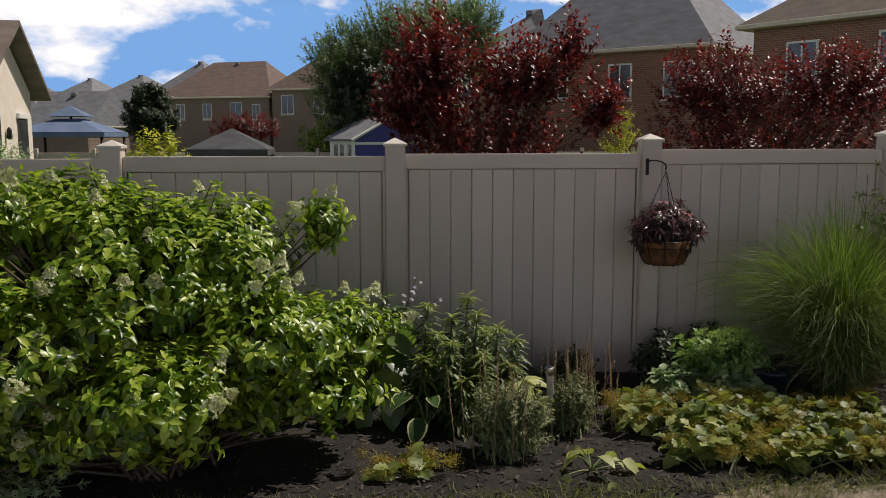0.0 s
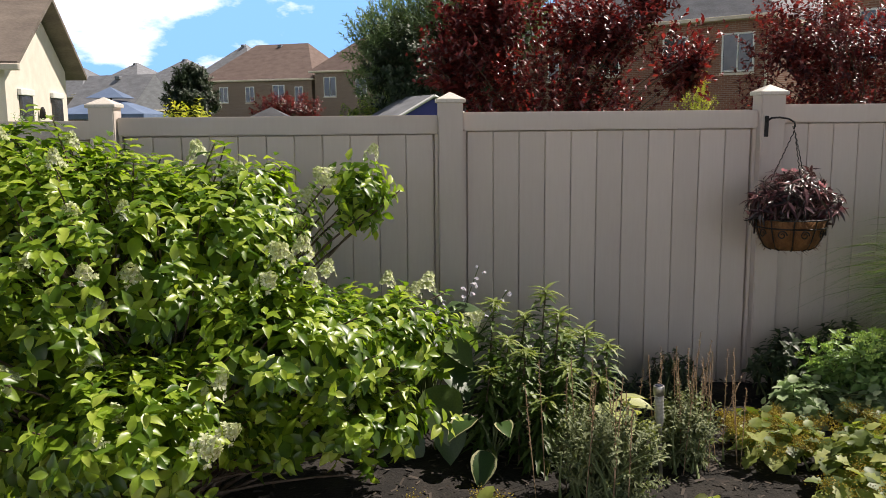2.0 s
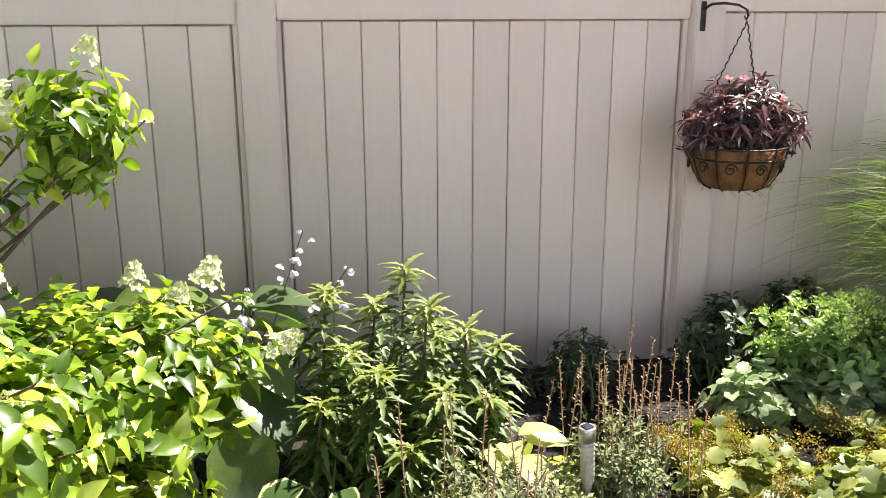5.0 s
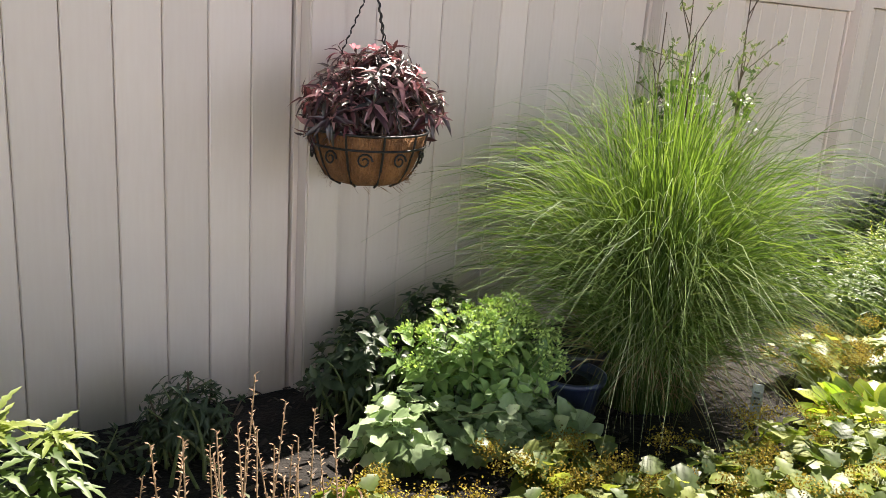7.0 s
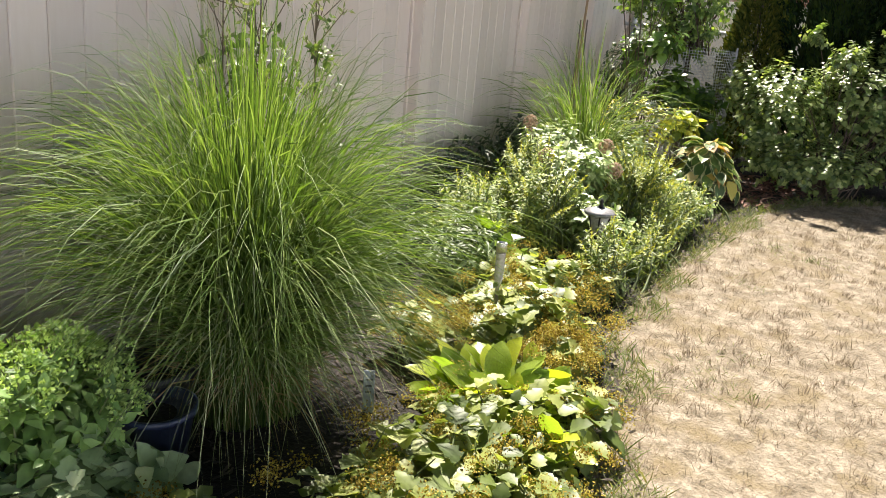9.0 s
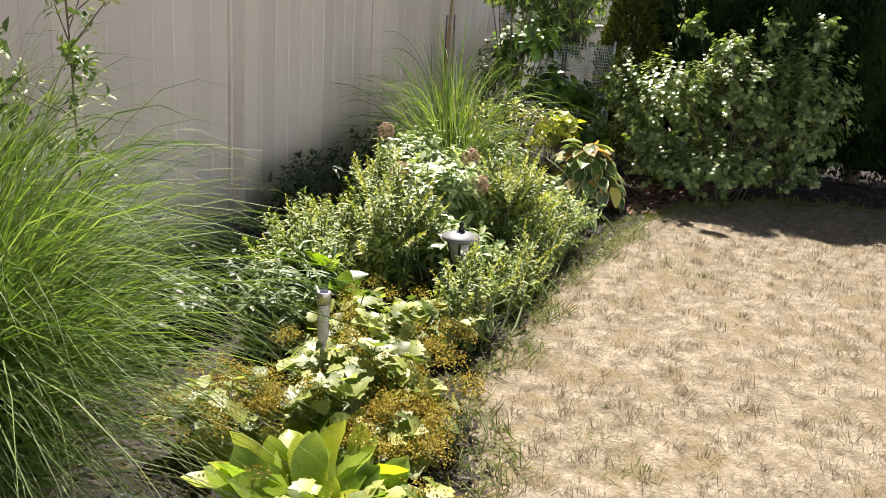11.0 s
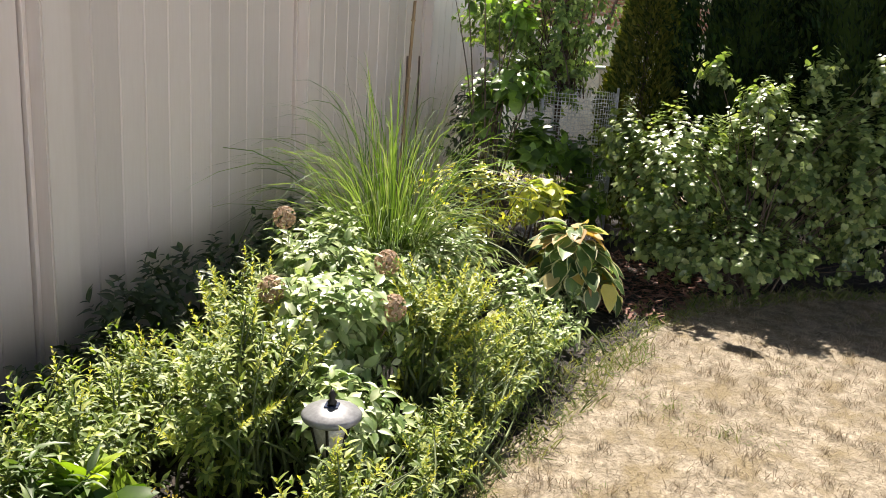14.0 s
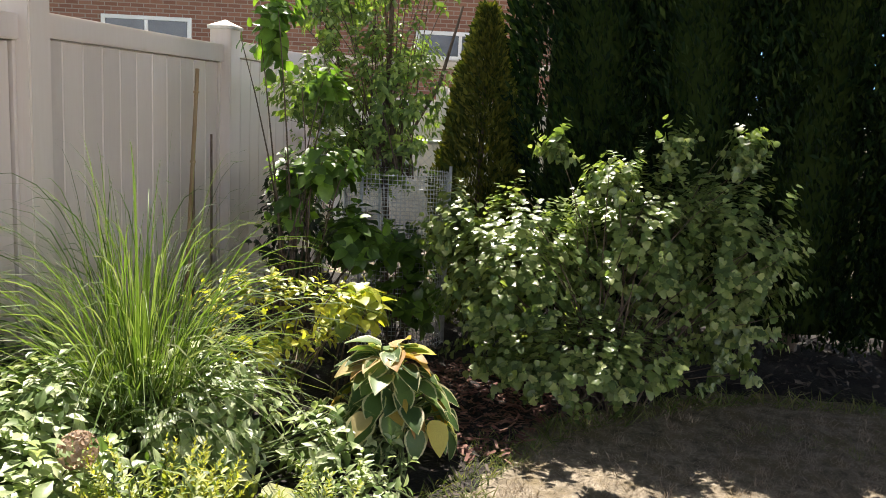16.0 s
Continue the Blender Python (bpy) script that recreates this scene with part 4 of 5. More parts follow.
build_hosta(6.2, 4.75, 10, 0.18, L_HOSTA_PALE, "pale yellow hosta among the perennials", 37, 0.3)


def build_weed(x, y, h, seed):
    rng = np.random.default_rng(seed)
    ob = thing("tall_perennial", x, y, 0.06, "tall perennial with drooping narrow leaves and yellowish tips", "plant", "tall drooping perennials")
    n = 80
    s = np.linspace(0.12, 0.97, n)
    az = np.arange(n) * 2.4
    p = np.column_stack([rng.normal(0, 0.01, n) + 0.03 * s ** 2, rng.normal(0, 0.01, n), s * (h - 0.06)])
    d = np.column_stack([np.cos(az), np.sin(az), 0.4 - 0.95 * (1 - s ** 3) * rng.uniform(0.1, 1.2, n)])
    nn = np.column_stack([-0.3 * np.cos(az), -0.3 * np.sin(az), np.ones(n)])
    part("foliage", leaves("foliage", TOOTHED, p, d, nn, (0.14 - 0.05 * s) * rng.uniform(0.8, 1.2, n)), L_WEED, ob, kind="stuff")
    n = 18
    az = np.arange(n) * 2.4
    p = np.column_stack([np.full(n, 0.03), np.zeros(n), np.linspace(h - 0.09, h - 0.05, n)])
    d = np.column_stack([np.cos(az), np.sin(az), rng.uniform(-0.3, 1.0, n)])
    part("tip_leaves", leaves("tip", TOOTHED, p, d, np.column_stack([-np.cos(az), -np.sin(az), np.ones(n)]), rng.uniform(0.05, 0.1, n)), L_WEED_TIP, ob, "yellow-green top leaves", "stuff")
    part("stem", tubes("stem", [([(0, 0, -0.03), (0, 0, h * 0.4), (0.03, 0, h - 0.06)], 0.007, 0.004)], 6), WOOD_STEM, ob)


for k, (x, y, h) in enumerate([(0.06, 5.15, 0.82), (-0.2, 5.1, 0.78), (0.24, 5.05, 0.64), (0.37, 5.12, 0.55), (0.3, 4.98, 0.42), (0.0, 4.75, 0.4), (-0.14, 5.0, 0.62), (0.16, 5.15, 0.6), (-0.08, 4.85, 0.60), (0.12, 4.85, 0.52), (-0.02, 5.3, 0.66), (-0.24, 4.9, 0.5), (0.2, 5.3, 0.58), (0.1, 5.0, 0.74)]):
    build_weed(x, y, h, 40 + k)


def seed_spikes(ob, rng, n, spread, h, centre=(0, 0)):
    lines, p, x, nn = [], [], [], []
    for k in range(n):
        b = np.array((centre[0] + rng.normal(0, spread), centre[1] + rng.normal(0, spread), 0))
        tip = b + np.array((rng.normal(0, 0.05), rng.normal(0, 0.05), h * rng.uniform(0.7, 1.1)))
        pts = np.linspace(b, tip, 5)
        lines.append((pts, 0.003, 0.002))
        m = 26
        s = np.linspace(0.5, 1, m)[:, None]
        p.append(b + (tip - b) * s)
        az = rng.uniform(0, 6.28, m)
        x.append(np.column_stack([np.cos(az), np.sin(az), np.full(m, 0.8)]))
        nn.append(np.column_stack([-np.cos(az), -np.sin(az), np.ones(m)]))
    part("seed_spikes", leaves("seeds", SMALL, np.concatenate(p), np.concatenate(x), np.concatenate(nn), 0.014), L_SEED, ob, "dry brown seed spikes", "stuff")
    part("dry_stalks", tubes("stalks", lines, 3), DRY_STEM, ob, kind="stuff")


ob, tips, ways, rng = bush("catmint", (0.22, 4.42), [((0, 0, 0.22), (0.27, 0.24, 0.24))], 240, 14, 0.12, 0.034, SMALL, L_MINT, "grey-green mounded catmint with dry flower spikes", "plant", 51, 55, 0.15, every=2)
seed_spikes(ob, rng, 14, 0.12, 0.55)
ob, tips, ways, rng = bush("catmint", (0.68, 4.78), [((0, 0, 0.18), (0.2, 0.2, 0.2))], 150, 14, 0.12, 0.034, SMALL, L_MINT, "grey-green catmint behind the solar light", "plant", 52, 55, 0.15, every=2)
seed_spikes(ob, rng, 26, 0.13, 0.52, (0.06, 0.1))
ob, tips, ways, rng = bush("spent_coneflower", (0.92, 5.66), [((0, 0, 0.15), (0.16, 0.12, 0.16))], 60, 8, 0.1, 0.07, LANCE, L_DARK_SHADED, "dark spent coneflowers at the foot of the fence", "plant", 53, 60, 0.5, every=2)
cone = mesh_np("cone", *place(SMALL, np.zeros((26, 3)), unit(np.random.default_rng(1).normal(0, 1, (26, 3)) + np.array([0, 0, 0.6])), np.random.default_rng(2).normal(0, 1, (26, 3)), 0.02))
for dx, dy, z in ((0.0, 0.0, 0.30), (-0.12, 0.0, 0.25), (0.1, 0.05, 0.22), (0.16, -0.04, 0.2)):
    part("seed_head", cone, L_DARK_SHADED, ob, "dark dry seed head").location = (dx, dy, z)
    part("flower_stalk", tubes("stalk", [([(dx * 0.4, dy * 0.4, 0), (dx, dy, z)], 0.004, 0.003)], 4), WOOD_STEM, ob)
bush("shaded_low_plant", (0.6, 5.75), [((0, 0, 0.06), (0.5, 0.12, 0.08))], 60, 7, 0.06, 0.05, SMALL, L_DARK_SHADED, "low plants with the fence's shade put into their leaf colour", "plant", 54)

ob, tips, ways, rng = bush("sedum", (1.9, 5.42), [((0, 0, 0.26), (0.33, 0.27, 0.2)), ((0.1, -0.08, 0.24), (0.24, 0.2, 0.2))], 150, 10, 0.17, 0.075, OVAL, L_SEDUM, "fresh green sedum with pale bud clusters", "plant", 55, 62, 0.1, 0.6, every=2)
bud = mesh_np("bud", *place(PETAL, np.random.default_rng(5).normal(0, 1, (46, 3)) * (0.022, 0.022, 0.006), unit(np.random.default_rng(6).normal(0, 0.6, (46, 3)) + np.array([0, 0, 1.0])), np.random.default_rng(7).normal(0, 1, (46, 3)), 0.013))
add_heads(ob, tips, ways, [k for k in range(len(tips)) if ways[k][2] > 0.55][:75], bud, L_SEDUM_FL, rng, "bud_cluster", "pale green bud cluster", 0.012)
# leaf colour darkened here in place of the fence's shadow
bush("shaded_columbine", (1.55, 5.66), [((0, 0, 0.2), (0.24, 0.16, 0.22)), ((0.35, 0.02, 0.25), (0.2, 0.14, 0.2))], 130, 8, 0.08, 0.06, OVAL, L_DARK_SHADED, "green leafy plant, leaves coloured darker for the fence's shade", "plant", 56)
bush("silver_leaved_plant", (1.55, 5.3), [((0, 0, 0.1), (0.24, 0.2, 0.13)), ((0.3, -0.1, 0.1), (0.2, 0.17, 0.12))], 135, 4, 0.06, 0.072, LOBED, L_SILVER, "broad silvery lobed leaves low in the bed", "plant", 57, 75, 0.1)
bush("silver_leaved_plant", (2.02, 5.12), [((0, 0, 0.1), (0.1, 0.1, 0.12))], 12, 4, 0.06, 0.10, BROAD, L_SILVER, "small silvery broad-leaved plant by the blue pot", "plant", 58, 60, 0.1)


def build_mantle(x, y, rx, ry, h, n, seed, flowers, label="lady's mantle with lobed leaves and yellowed flower froth", rz=0):
    ob, tips, ways, rng = bush("ladys_mantle", (x, y), [((0, 0, h * 0.5), (rx, ry, h * 0.55))], n, 3, 0.07, 0.09, LOBED, L_MANTLE, label, "plant", seed, 72, 0.05, 0.5, every=2, group="lady's mantle clumps", up=0.9)
    m = flowers * 150
    c = rng.uniform(-1, 1, (flowers, 2)) * (rx * 1.05, ry * 1.05)
    p = np.repeat(np.column_stack([c, np.full(flowers, h * 0.85) * rng.uniform(0.6, 1.15, flowers)]), 150, 0) + rng.normal(0, 1, (m, 3)) * (0.023, 0.023, 0.015)
    part("flower_froth", leaves("froth", PETAL, p, rng.normal(0, 1, (m, 3)), rng.normal(0, 1, (m, 3)) + (0, 0, 1), 0.0075), L_MANTLE_FL, ob, "yellow and brownish flower froth", "stuff")


for k, row in enumerate([(1.15, 4.75, 0.22, 0.2, 0.2, 34, 26), (1.5, 4.5, 0.32, 0.26, 0.24, 80, 18), (1.95, 4.45, 0.34, 0.3, 0.25, 90, 22), (2.4, 4.42, 0.3, 0.26, 0.24, 70, 24),
                         (1.3, 4.2, 0.3, 0.18, 0.18, 50, 26), (1.85, 4.1, 0.34, 0.18, 0.18, 60, 24), (2.45, 4.15, 0.34, 0.18, 0.18, 60, 22), (2.75, 4.4, 0.3, 0.2, 0.2, 60, 12),
                         (2.95, 4.2, 0.28, 0.18, 0.2, 60, 10), (3.75, 4.62, 0.36, 0.26, 0.26, 90, 34), (4.1, 4.75, 0.34, 0.28, 0.26, 80, 30), (3.62, 4.38, 0.26, 0.16, 0.18, 26, 60),
                         (3.35, 4.9, 0.18, 0.2, 0.24, 26, 34), (-0.35, 4.2, 0.25, 0.12, 0.1, 16, 22), (1.12, 5.02, 0.14, 0.12, 0.16, 12, 30), (1.75, 4.85, 0.2, 0.15, 0.2, 26, 20)]):
    build_mantle(*row[:6], 60 + k, row[6])


def build_lime(x, y, n, size, seed):
    rng = np.random.default_rng(seed)
    ob = thing("lime_leaved_plant", x, y, 0.06, "clump of broad upright lime-green leaves in sun", "plant", "lime-leaved clumps")
    sh = leaf_shape(0.55, [(0, 0.12), (0.2, 0.55), (0.45, 0.95), (0.7, 1.0), (0.9, 0.6), (1, 0.08)], 0.2, 0.4, 0.05)
    me = mesh_np("leaf", *sh[:2], uv=sh[2], smooth=True)
    for k in range(n):
        az = k * 2.4 + rng.normal(0, 0.3)
        r = rng.uniform(0, 0.26)
        f = part("leaf", me, L_LIME, ob)
        s = size * rng.uniform(0.7, 1.15)
        f.matrix_basis = Matrix.Translation((math.cos(az) * r, math.sin(az) * r * 0.8, rng.uniform(0.0, 0.06))) @ pose(0, 0, 0, 0, 0, math.degrees(az)) @ pose(0, 0, 0, rng.normal(0, 35), -rng.uniform(30, 85), 0) @ Matrix.Diagonal((s, s, s, 1))


build_lime(3.12, 4.5, 90, 0.165, 81)
build_lime(2.85, 4.3, 30, 0.15, 82)


def build_grass(x, y, seed, counts, reach, height, label, width=0.006, tall=()):
    rng = np.random.default_rng(seed)
    ob = thing("ornamental_grass", x, y, 0.06, label, "ornamental grass")
    v, f = blades(rng, counts[0], reach, height, width, 0.2, 9, 1.7)
    part("blades", mesh_np("blades", v, f), L_GRASS, ob, kind="stuff")
    v, f = blades(rng, counts[1], reach * 1.1, height * 0.8, width, 0.14, 10, 2.9)
    part("pale_blades", mesh_np("blades", v, f), L_GRASS_PALE, ob, "pale arching outer blades", "stuff")
    v, f = blades(rng, counts[2], reach * 0.5, height * 0.42, width, 0.17, 6, 2.6)
    part("dry_blades", mesh_np("blades", v, f), L_GRASS_DRY, ob, "dry straw at the foot", "stuff")
    return ob


build_grass(2.62, 5.22, 91, (5600, 700, 950), 1.0, 1.36, "large fountain of fine green silvergrass in the bed", 0.0046)
build_grass(6.75, 5.25, 92, (620, 240, 60), 1.05, 1.3, "slim arching green ornamental grass by the fence", 0.0062)


def build_seedheads(x, y, h, seed):
    rng = np.random.default_rng(seed)
    ob = thing("seeding_columbine", x, y, 0.06, "tall columbine gone to seed behind the grass", "plant", "seeding columbines")
    lines, p, d = [], [], []
    top = np.array((rng.normal(0, 0.05), rng.normal(0, 0.03), h))
    lines.append((np.linspace((0, 0, -0.03), top, 7), 0.006, 0.003))
    for k in range(13):
        s = rng.uniform(0.5, 0.95)
        b = top * s
        tip = b + np.array((rng.normal(0, 0.1), rng.normal(0, 0.06), rng.uniform(0.05, 0.18)))
        lines.append((np.linspace(b, tip, 4), 0.003, 0.002))
        for j in range(9):
            p.append(tip + rng.normal(0, 0.012, 3))
            d.append(rng.normal(0, 1, 3) + (0, 0, 0.8))
    part("stalks", tubes("stalks", lines, 4), WOOD_STEM, ob, kind="stuff")
    part("seed_pods", leaves("pods", SMALL, p, d, rng.normal(0, 1, (len(p), 3)), 0.032), L_MINT, ob, "small pale seed pods", "stuff")
    tips = np.column_stack([rng.normal(0, 0.08, 26), rng.normal(0, 0.06, 26), rng.uniform(h * 0.45, h * 0.8, 26)])
    part("foliage", leaves("foliage", OVAL, *sprigs(rng, tips, unit(rng.normal(0, 1, (26, 3)) + (0, 0, 0.5)), 7, 0.05, 0.045)), L_WEED, ob, kind="stuff")


for k, (x, y, h) in enumerate([(3.05, 5.68, 1.5), (3.35, 5.7, 1.6), (3.72, 5.68, 1.62), (3.2, 5.62, 1.42)]):
    build_seedheads(x, y, h, 95 + k)


# ---- the far bed ----
def build_rod(x, y, lobes, n, seed, fl, label):
    ob, tips, ways, rng = bush("goldenrod", (x, y), lobes, int(n * 1.35), 18, 0.17, 0.044, LANCE_SMALL, L_ROD, label, "plant", seed, 55, 0.05, 0.45, every=2, up=0.85, group="goldenrod clumps")
    k = [i for i in range(len(tips)) if ways[i][2] > 0.6][:fl]
    if k:
        part("flower_sprays", leaves("sprays", SMALL, *sprigs(rng, tips[k] + ways[k] * 0.05, ways[k], 26, 0.12, 0.02, 45, 0.0)), L_ROD_FL, ob, "yellow budding sprays", "stuff")


build_rod(4.95, 4.98, [((0, 0, 0.3), (0.36, 0.24, 0.3))], 130, 101, 30, "yellow-green goldenrod behind the lantern")
build_rod(5.4, 5.2, [((0, 0, 0.32), (0.34, 0.26, 0.3))], 120, 102, 20, "leafy goldenrod beside white-edged foliage")
build_rod(5.75, 4.6, [((0, 0, 0.3), (0.24, 0.24, 0.32))], 120, 103, 80, "goldenrod in yellow bud at the lawn's edge")
build_rod(4.55, 5.25, [((0, 0, 0.25), (0.35, 0.25, 0.26))], 110, 104, 6, "green leafy goldenrod beside the grass")
build_rod(5.35, 4.42, [((0, 0, 0.13), (0.42, 0.16, 0.16)), ((0.6, -0.06, 0.1), (0.3, 0.14, 0.14))], 160, 105, 26, "low leafy growth spilling on to the lawn")
build_rod(4.62, 4.5, [((0, 0, 0.17), (0.3, 0.16, 0.2)), ((0.45, -0.12, 0.1), (0.3, 0.14, 0.14))], 120, 119, 20, "leafy yellow-green growth round the lantern")
build_rod(6.2, 4.4, [((0, 0, 0.16), (0.4, 0.2, 0.18))], 110, 120, 10, "low leafy growth between goldenrod and hosta")
bush("white_edged_plant", (5.55, 4.95), [((0, 0, 0.34), (0.42, 0.28, 0.28))], 170, 8, 0.12, 0.085, OVAL, L_WHITE, "white-edged leafy shrub among goldenrod", "plant", 106, 66, 0.25, every=3)
bush("white_edged_plant", (6.15, 5.3), [((0, 0, 0.34), (0.4, 0.3, 0.28))], 170, 8, 0.12, 0.08, OVAL, L_WHITE, "white-edged leafy shrub near the dry flower heads", "plant", 107, 66, 0.25, every=3)
bush("white_edged_plant", (6.75, 5.0), [((0, 0, 0.26), (0.5, 0.35, 0.28)), ((0.3, -0.4, 0.12), (0.3, 0.2, 0.14))], 210, 8, 0.12, 0.075, OVAL, L_WHITE, "white-edged foliage round the slim grass", "plant", 108, 66, 0.25, every=3)
bush("white_edged_plant", (5.12, 4.7), [((0, 0, 0.2), (0.26, 0.2, 0.2))], 80, 8, 0.1, 0.075, OVAL, L_WHITE, "pale-edged foliage behind the path lantern", "plant", 126, 66, 0.25, every=3)
bush("leafy_lily", (4.15, 5.12), [((0, 0, 0.2), (0.3, 0.22, 0.2))], 90, 9, 0.12, 0.10, LANCE, L_WEED, "green plant with strap-like leaves by the grass", "plant", 109, 62, 0.25, every=2)
bush("broad_leaved_plant", (4.35, 5.0), [((0, 0, 0.15), (0.12, 0.12, 0.15))], 14, 5, 0.08, 0.16, BROAD, L_HYD, "few broad green upright leaves", "plant", 110, 45, 0.0)
# leaves carry the fence's shade in their colour
bush("shaded_groundcover", (4.2, 5.6), [((0, 0, 0.14), (0.6, 0.25, 0.18))], 130, 8, 0.1, 0.07, OVAL, L_DARK_SHADED, "low green plants between the grass and the fence", "plant", 123, every=4)
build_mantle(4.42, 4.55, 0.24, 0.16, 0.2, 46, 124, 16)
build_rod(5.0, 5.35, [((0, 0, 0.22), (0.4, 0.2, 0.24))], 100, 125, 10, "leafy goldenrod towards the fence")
bush("shaded_groundcover", (5.9, 5.72), [((0, 0, 0.25), (0.95, 0.17, 0.28)), ((-0.75, -0.05, 0.15), (0.5, 0.16, 0.2)), ((0.7, 0, 0.3), (0.4, 0.16, 0.3))], 240, 8, 0.1, 0.07, OVAL, L_DARK_SHADED, "green plants under the fence, leaves coloured darker for its shade", "plant", 111, every=4)
ob, tips, ways, rng = bush("smooth_hydrangea", (5.9, 5.1), [((0, 0, 0.3), (0.3, 0.4, 0.2))], 40, 8, 0.12, 0.09, OVAL, L_WHITE, "leafy hydrangea with dried tan flower balls", "plant", 112)
ball_r = np.random.default_rng(8)
ball_d = unit(ball_r.normal(0, 1, (170, 3)))
ball = mesh_np("ball", *place(PETAL, ball_d * 0.045, np.cross(ball_d, ball_r.normal(0, 1, (170, 3))), ball_d, 0.019))
for x, y, z in ((6.05, 5.46, 0.66), (5.76, 4.84, 0.62), (5.55, 4.72, 0.52), (5.35, 5.1, 0.58)):
    part("flower_head", ball, L_TAN, ob, "dried tan flower ball").location = (x - 5.9, y - 5.1, z - 0.06)
    part("flower_stalk", tubes("stalk", [([((x - 5.9) * 0.4, (y - 5.1) * 0.4, 0), (x - 5.9, y - 5.1, z - 0.08)], 0.005, 0.003)], 5), DRY_STEM, ob)
bush("golden_shrub", (7.55, 5.0), [((0, 0.1, 0.45), (0.42, 0.42, 0.3)), ((0.1, -0.15, 0.55), (0.3, 0.2, 0.14))], 85, 8, 0.1, 0.06, OVAL, L_YELLOW, "golden-leaved shrub beside the hosta", "shrub", 113, stem_mat=WOOD_STEM, every=4)
bush("golden_shrub", (7.7, 4.72), [((0, 0, 0.5), (0.2, 0.15, 0.1))], 26, 4, 0.08, 0.12, BROAD, L_YELLOW, "broad glowing yellow leaves above the hosta", "shrub", 114, 75, 0.1, stem_mat=WOOD_STEM)
bush("trailing_vine", (6.75, 4.35), [((0, 0, 0.08), (0.32, 0.16, 0.12)), ((0.45, 0.1, 0.12), (0.25, 0.2, 0.14))], 80, 7, 0.08, 0.055, OVAL, L_WHITE, "trailing pale-leaved vine at the lawn's edge", "plant", 115)
bush("lilac_shrub", (8.45, 5.25), [((0, 0.2, 1.85), (0.19, 0.19, 0.34)), ((0.02, -0.12, 1.55), (0.15, 0.15, 0.13)), ((0, -0.15, 1.1), (0.27, 0.25, 0.2)), ((0.05, -0.3, 0.72), (0.3, 0.25, 0.2)), ((0.1, 0.1, 0.9), (0.25, 0.2, 0.25))], 120, 7, 0.14, 0.1, BROAD, L_LILAC, "lilac shrub with heart-shaped leaves against the fence", "shrub", 116, 68, 0.35, 0.25, WOOD_STEM, 0.009, 5)
bush("leafy_sapling", (8.75, 4.75), [((0, 0, 0.62), (0.22, 0.22, 0.16)), ((0, 0, 0.35), (0.3, 0.3, 0.25))], 60, 7, 0.12, 0.1, BROAD, L_LILAC, "young broad-leaved shoots inside the wire guard", "shrub", 117, 60, 0.25, stem_mat=WOOD_STEM)
bush("dark_shrub", (9.3, 5.6), [((0, 0, 0.6), (0.5, 0.3, 0.5))], 120, 8, 0.12, 0.075, OVAL, L_FAR, "dark green shrub filling the fence corner", "shrub", 118, stem_mat=WOOD_STEM, every=5)


def build_pear():
    ob, tips, ways, rng = bush("pear_tree", (9.35, 5.0), [((0, 0.05, 1.5), (0.45, 0.55, 0.6)), ((0.1, 0.4, 2.2), (0.5, 0.5, 0.45)), ((-0.05, -0.1, 2.4), (0.4, 0.4, 0.4)), ((0.0, 0.55, 1.5), (0.35, 0.35, 0.3)), ((0, 0.15, 1.15), (0.42, 0.5, 0.32))],
                               760, 10, 0.14, 0.062, OVAL, L_PEAR, "young pear tree with thin trunk and dangling leaves", "tree", 121, 60, 0.75, 0.3, WOOD_STEM, 0.005, 10, stem_z=1.0)
    part("trunk", tubes("trunk", [([(0, 0, -0.05), (0.02, 0.01, 0.6), (-0.01, 0.03, 1.3), (0.03, 0.02, 2.4)], 0.035, 0.012), ([(0, 0.02, 1.0), (0.05, -0.3, 1.6), (0.1, -0.42, 2.1)], 0.018, 0.007), ([(0, 0.02, 0.9), (0.02, 0.3, 1.5), (0.05, 0.5, 2.1)], 0.018, 0.007)], 8), WOOD_STEM, ob, "slim brown trunk")


build_pear()

bush("currant_shrub", (8.25, 3.55), [((-0.05, 0.45, 0.6), (0.5, 0.5, 0.5)), ((0.1, -0.15, 0.75), (0.45, 0.5, 0.55)), ((0.1, -0.6, 0.7), (0.42, 0.42, 0.6)), ((-0.35, 0.1, 0.3), (0.35, 0.6, 0.26)),
                                   ((-0.3, 0.28, 1.3), (0.13, 0.13, 0.16)), ((0.05, -0.28, 1.32), (0.12, 0.12, 0.18)), ((0.1, -0.62, 1.3), (0.14, 0.14, 0.2)), ((-0.15, 0.0, 1.15), (0.2, 0.2, 0.16)), ((0, 0.8, 0.85), (0.25, 0.2, 0.25))],
     1250, 9, 0.13, 0.047, LOBED, L_CURRANT, "broad rounded shrub with lobed leaves, half in hedge shade", "shrub", 122, 66, 0.4, 0.4, WOOD_STEM, 0.006, 12)


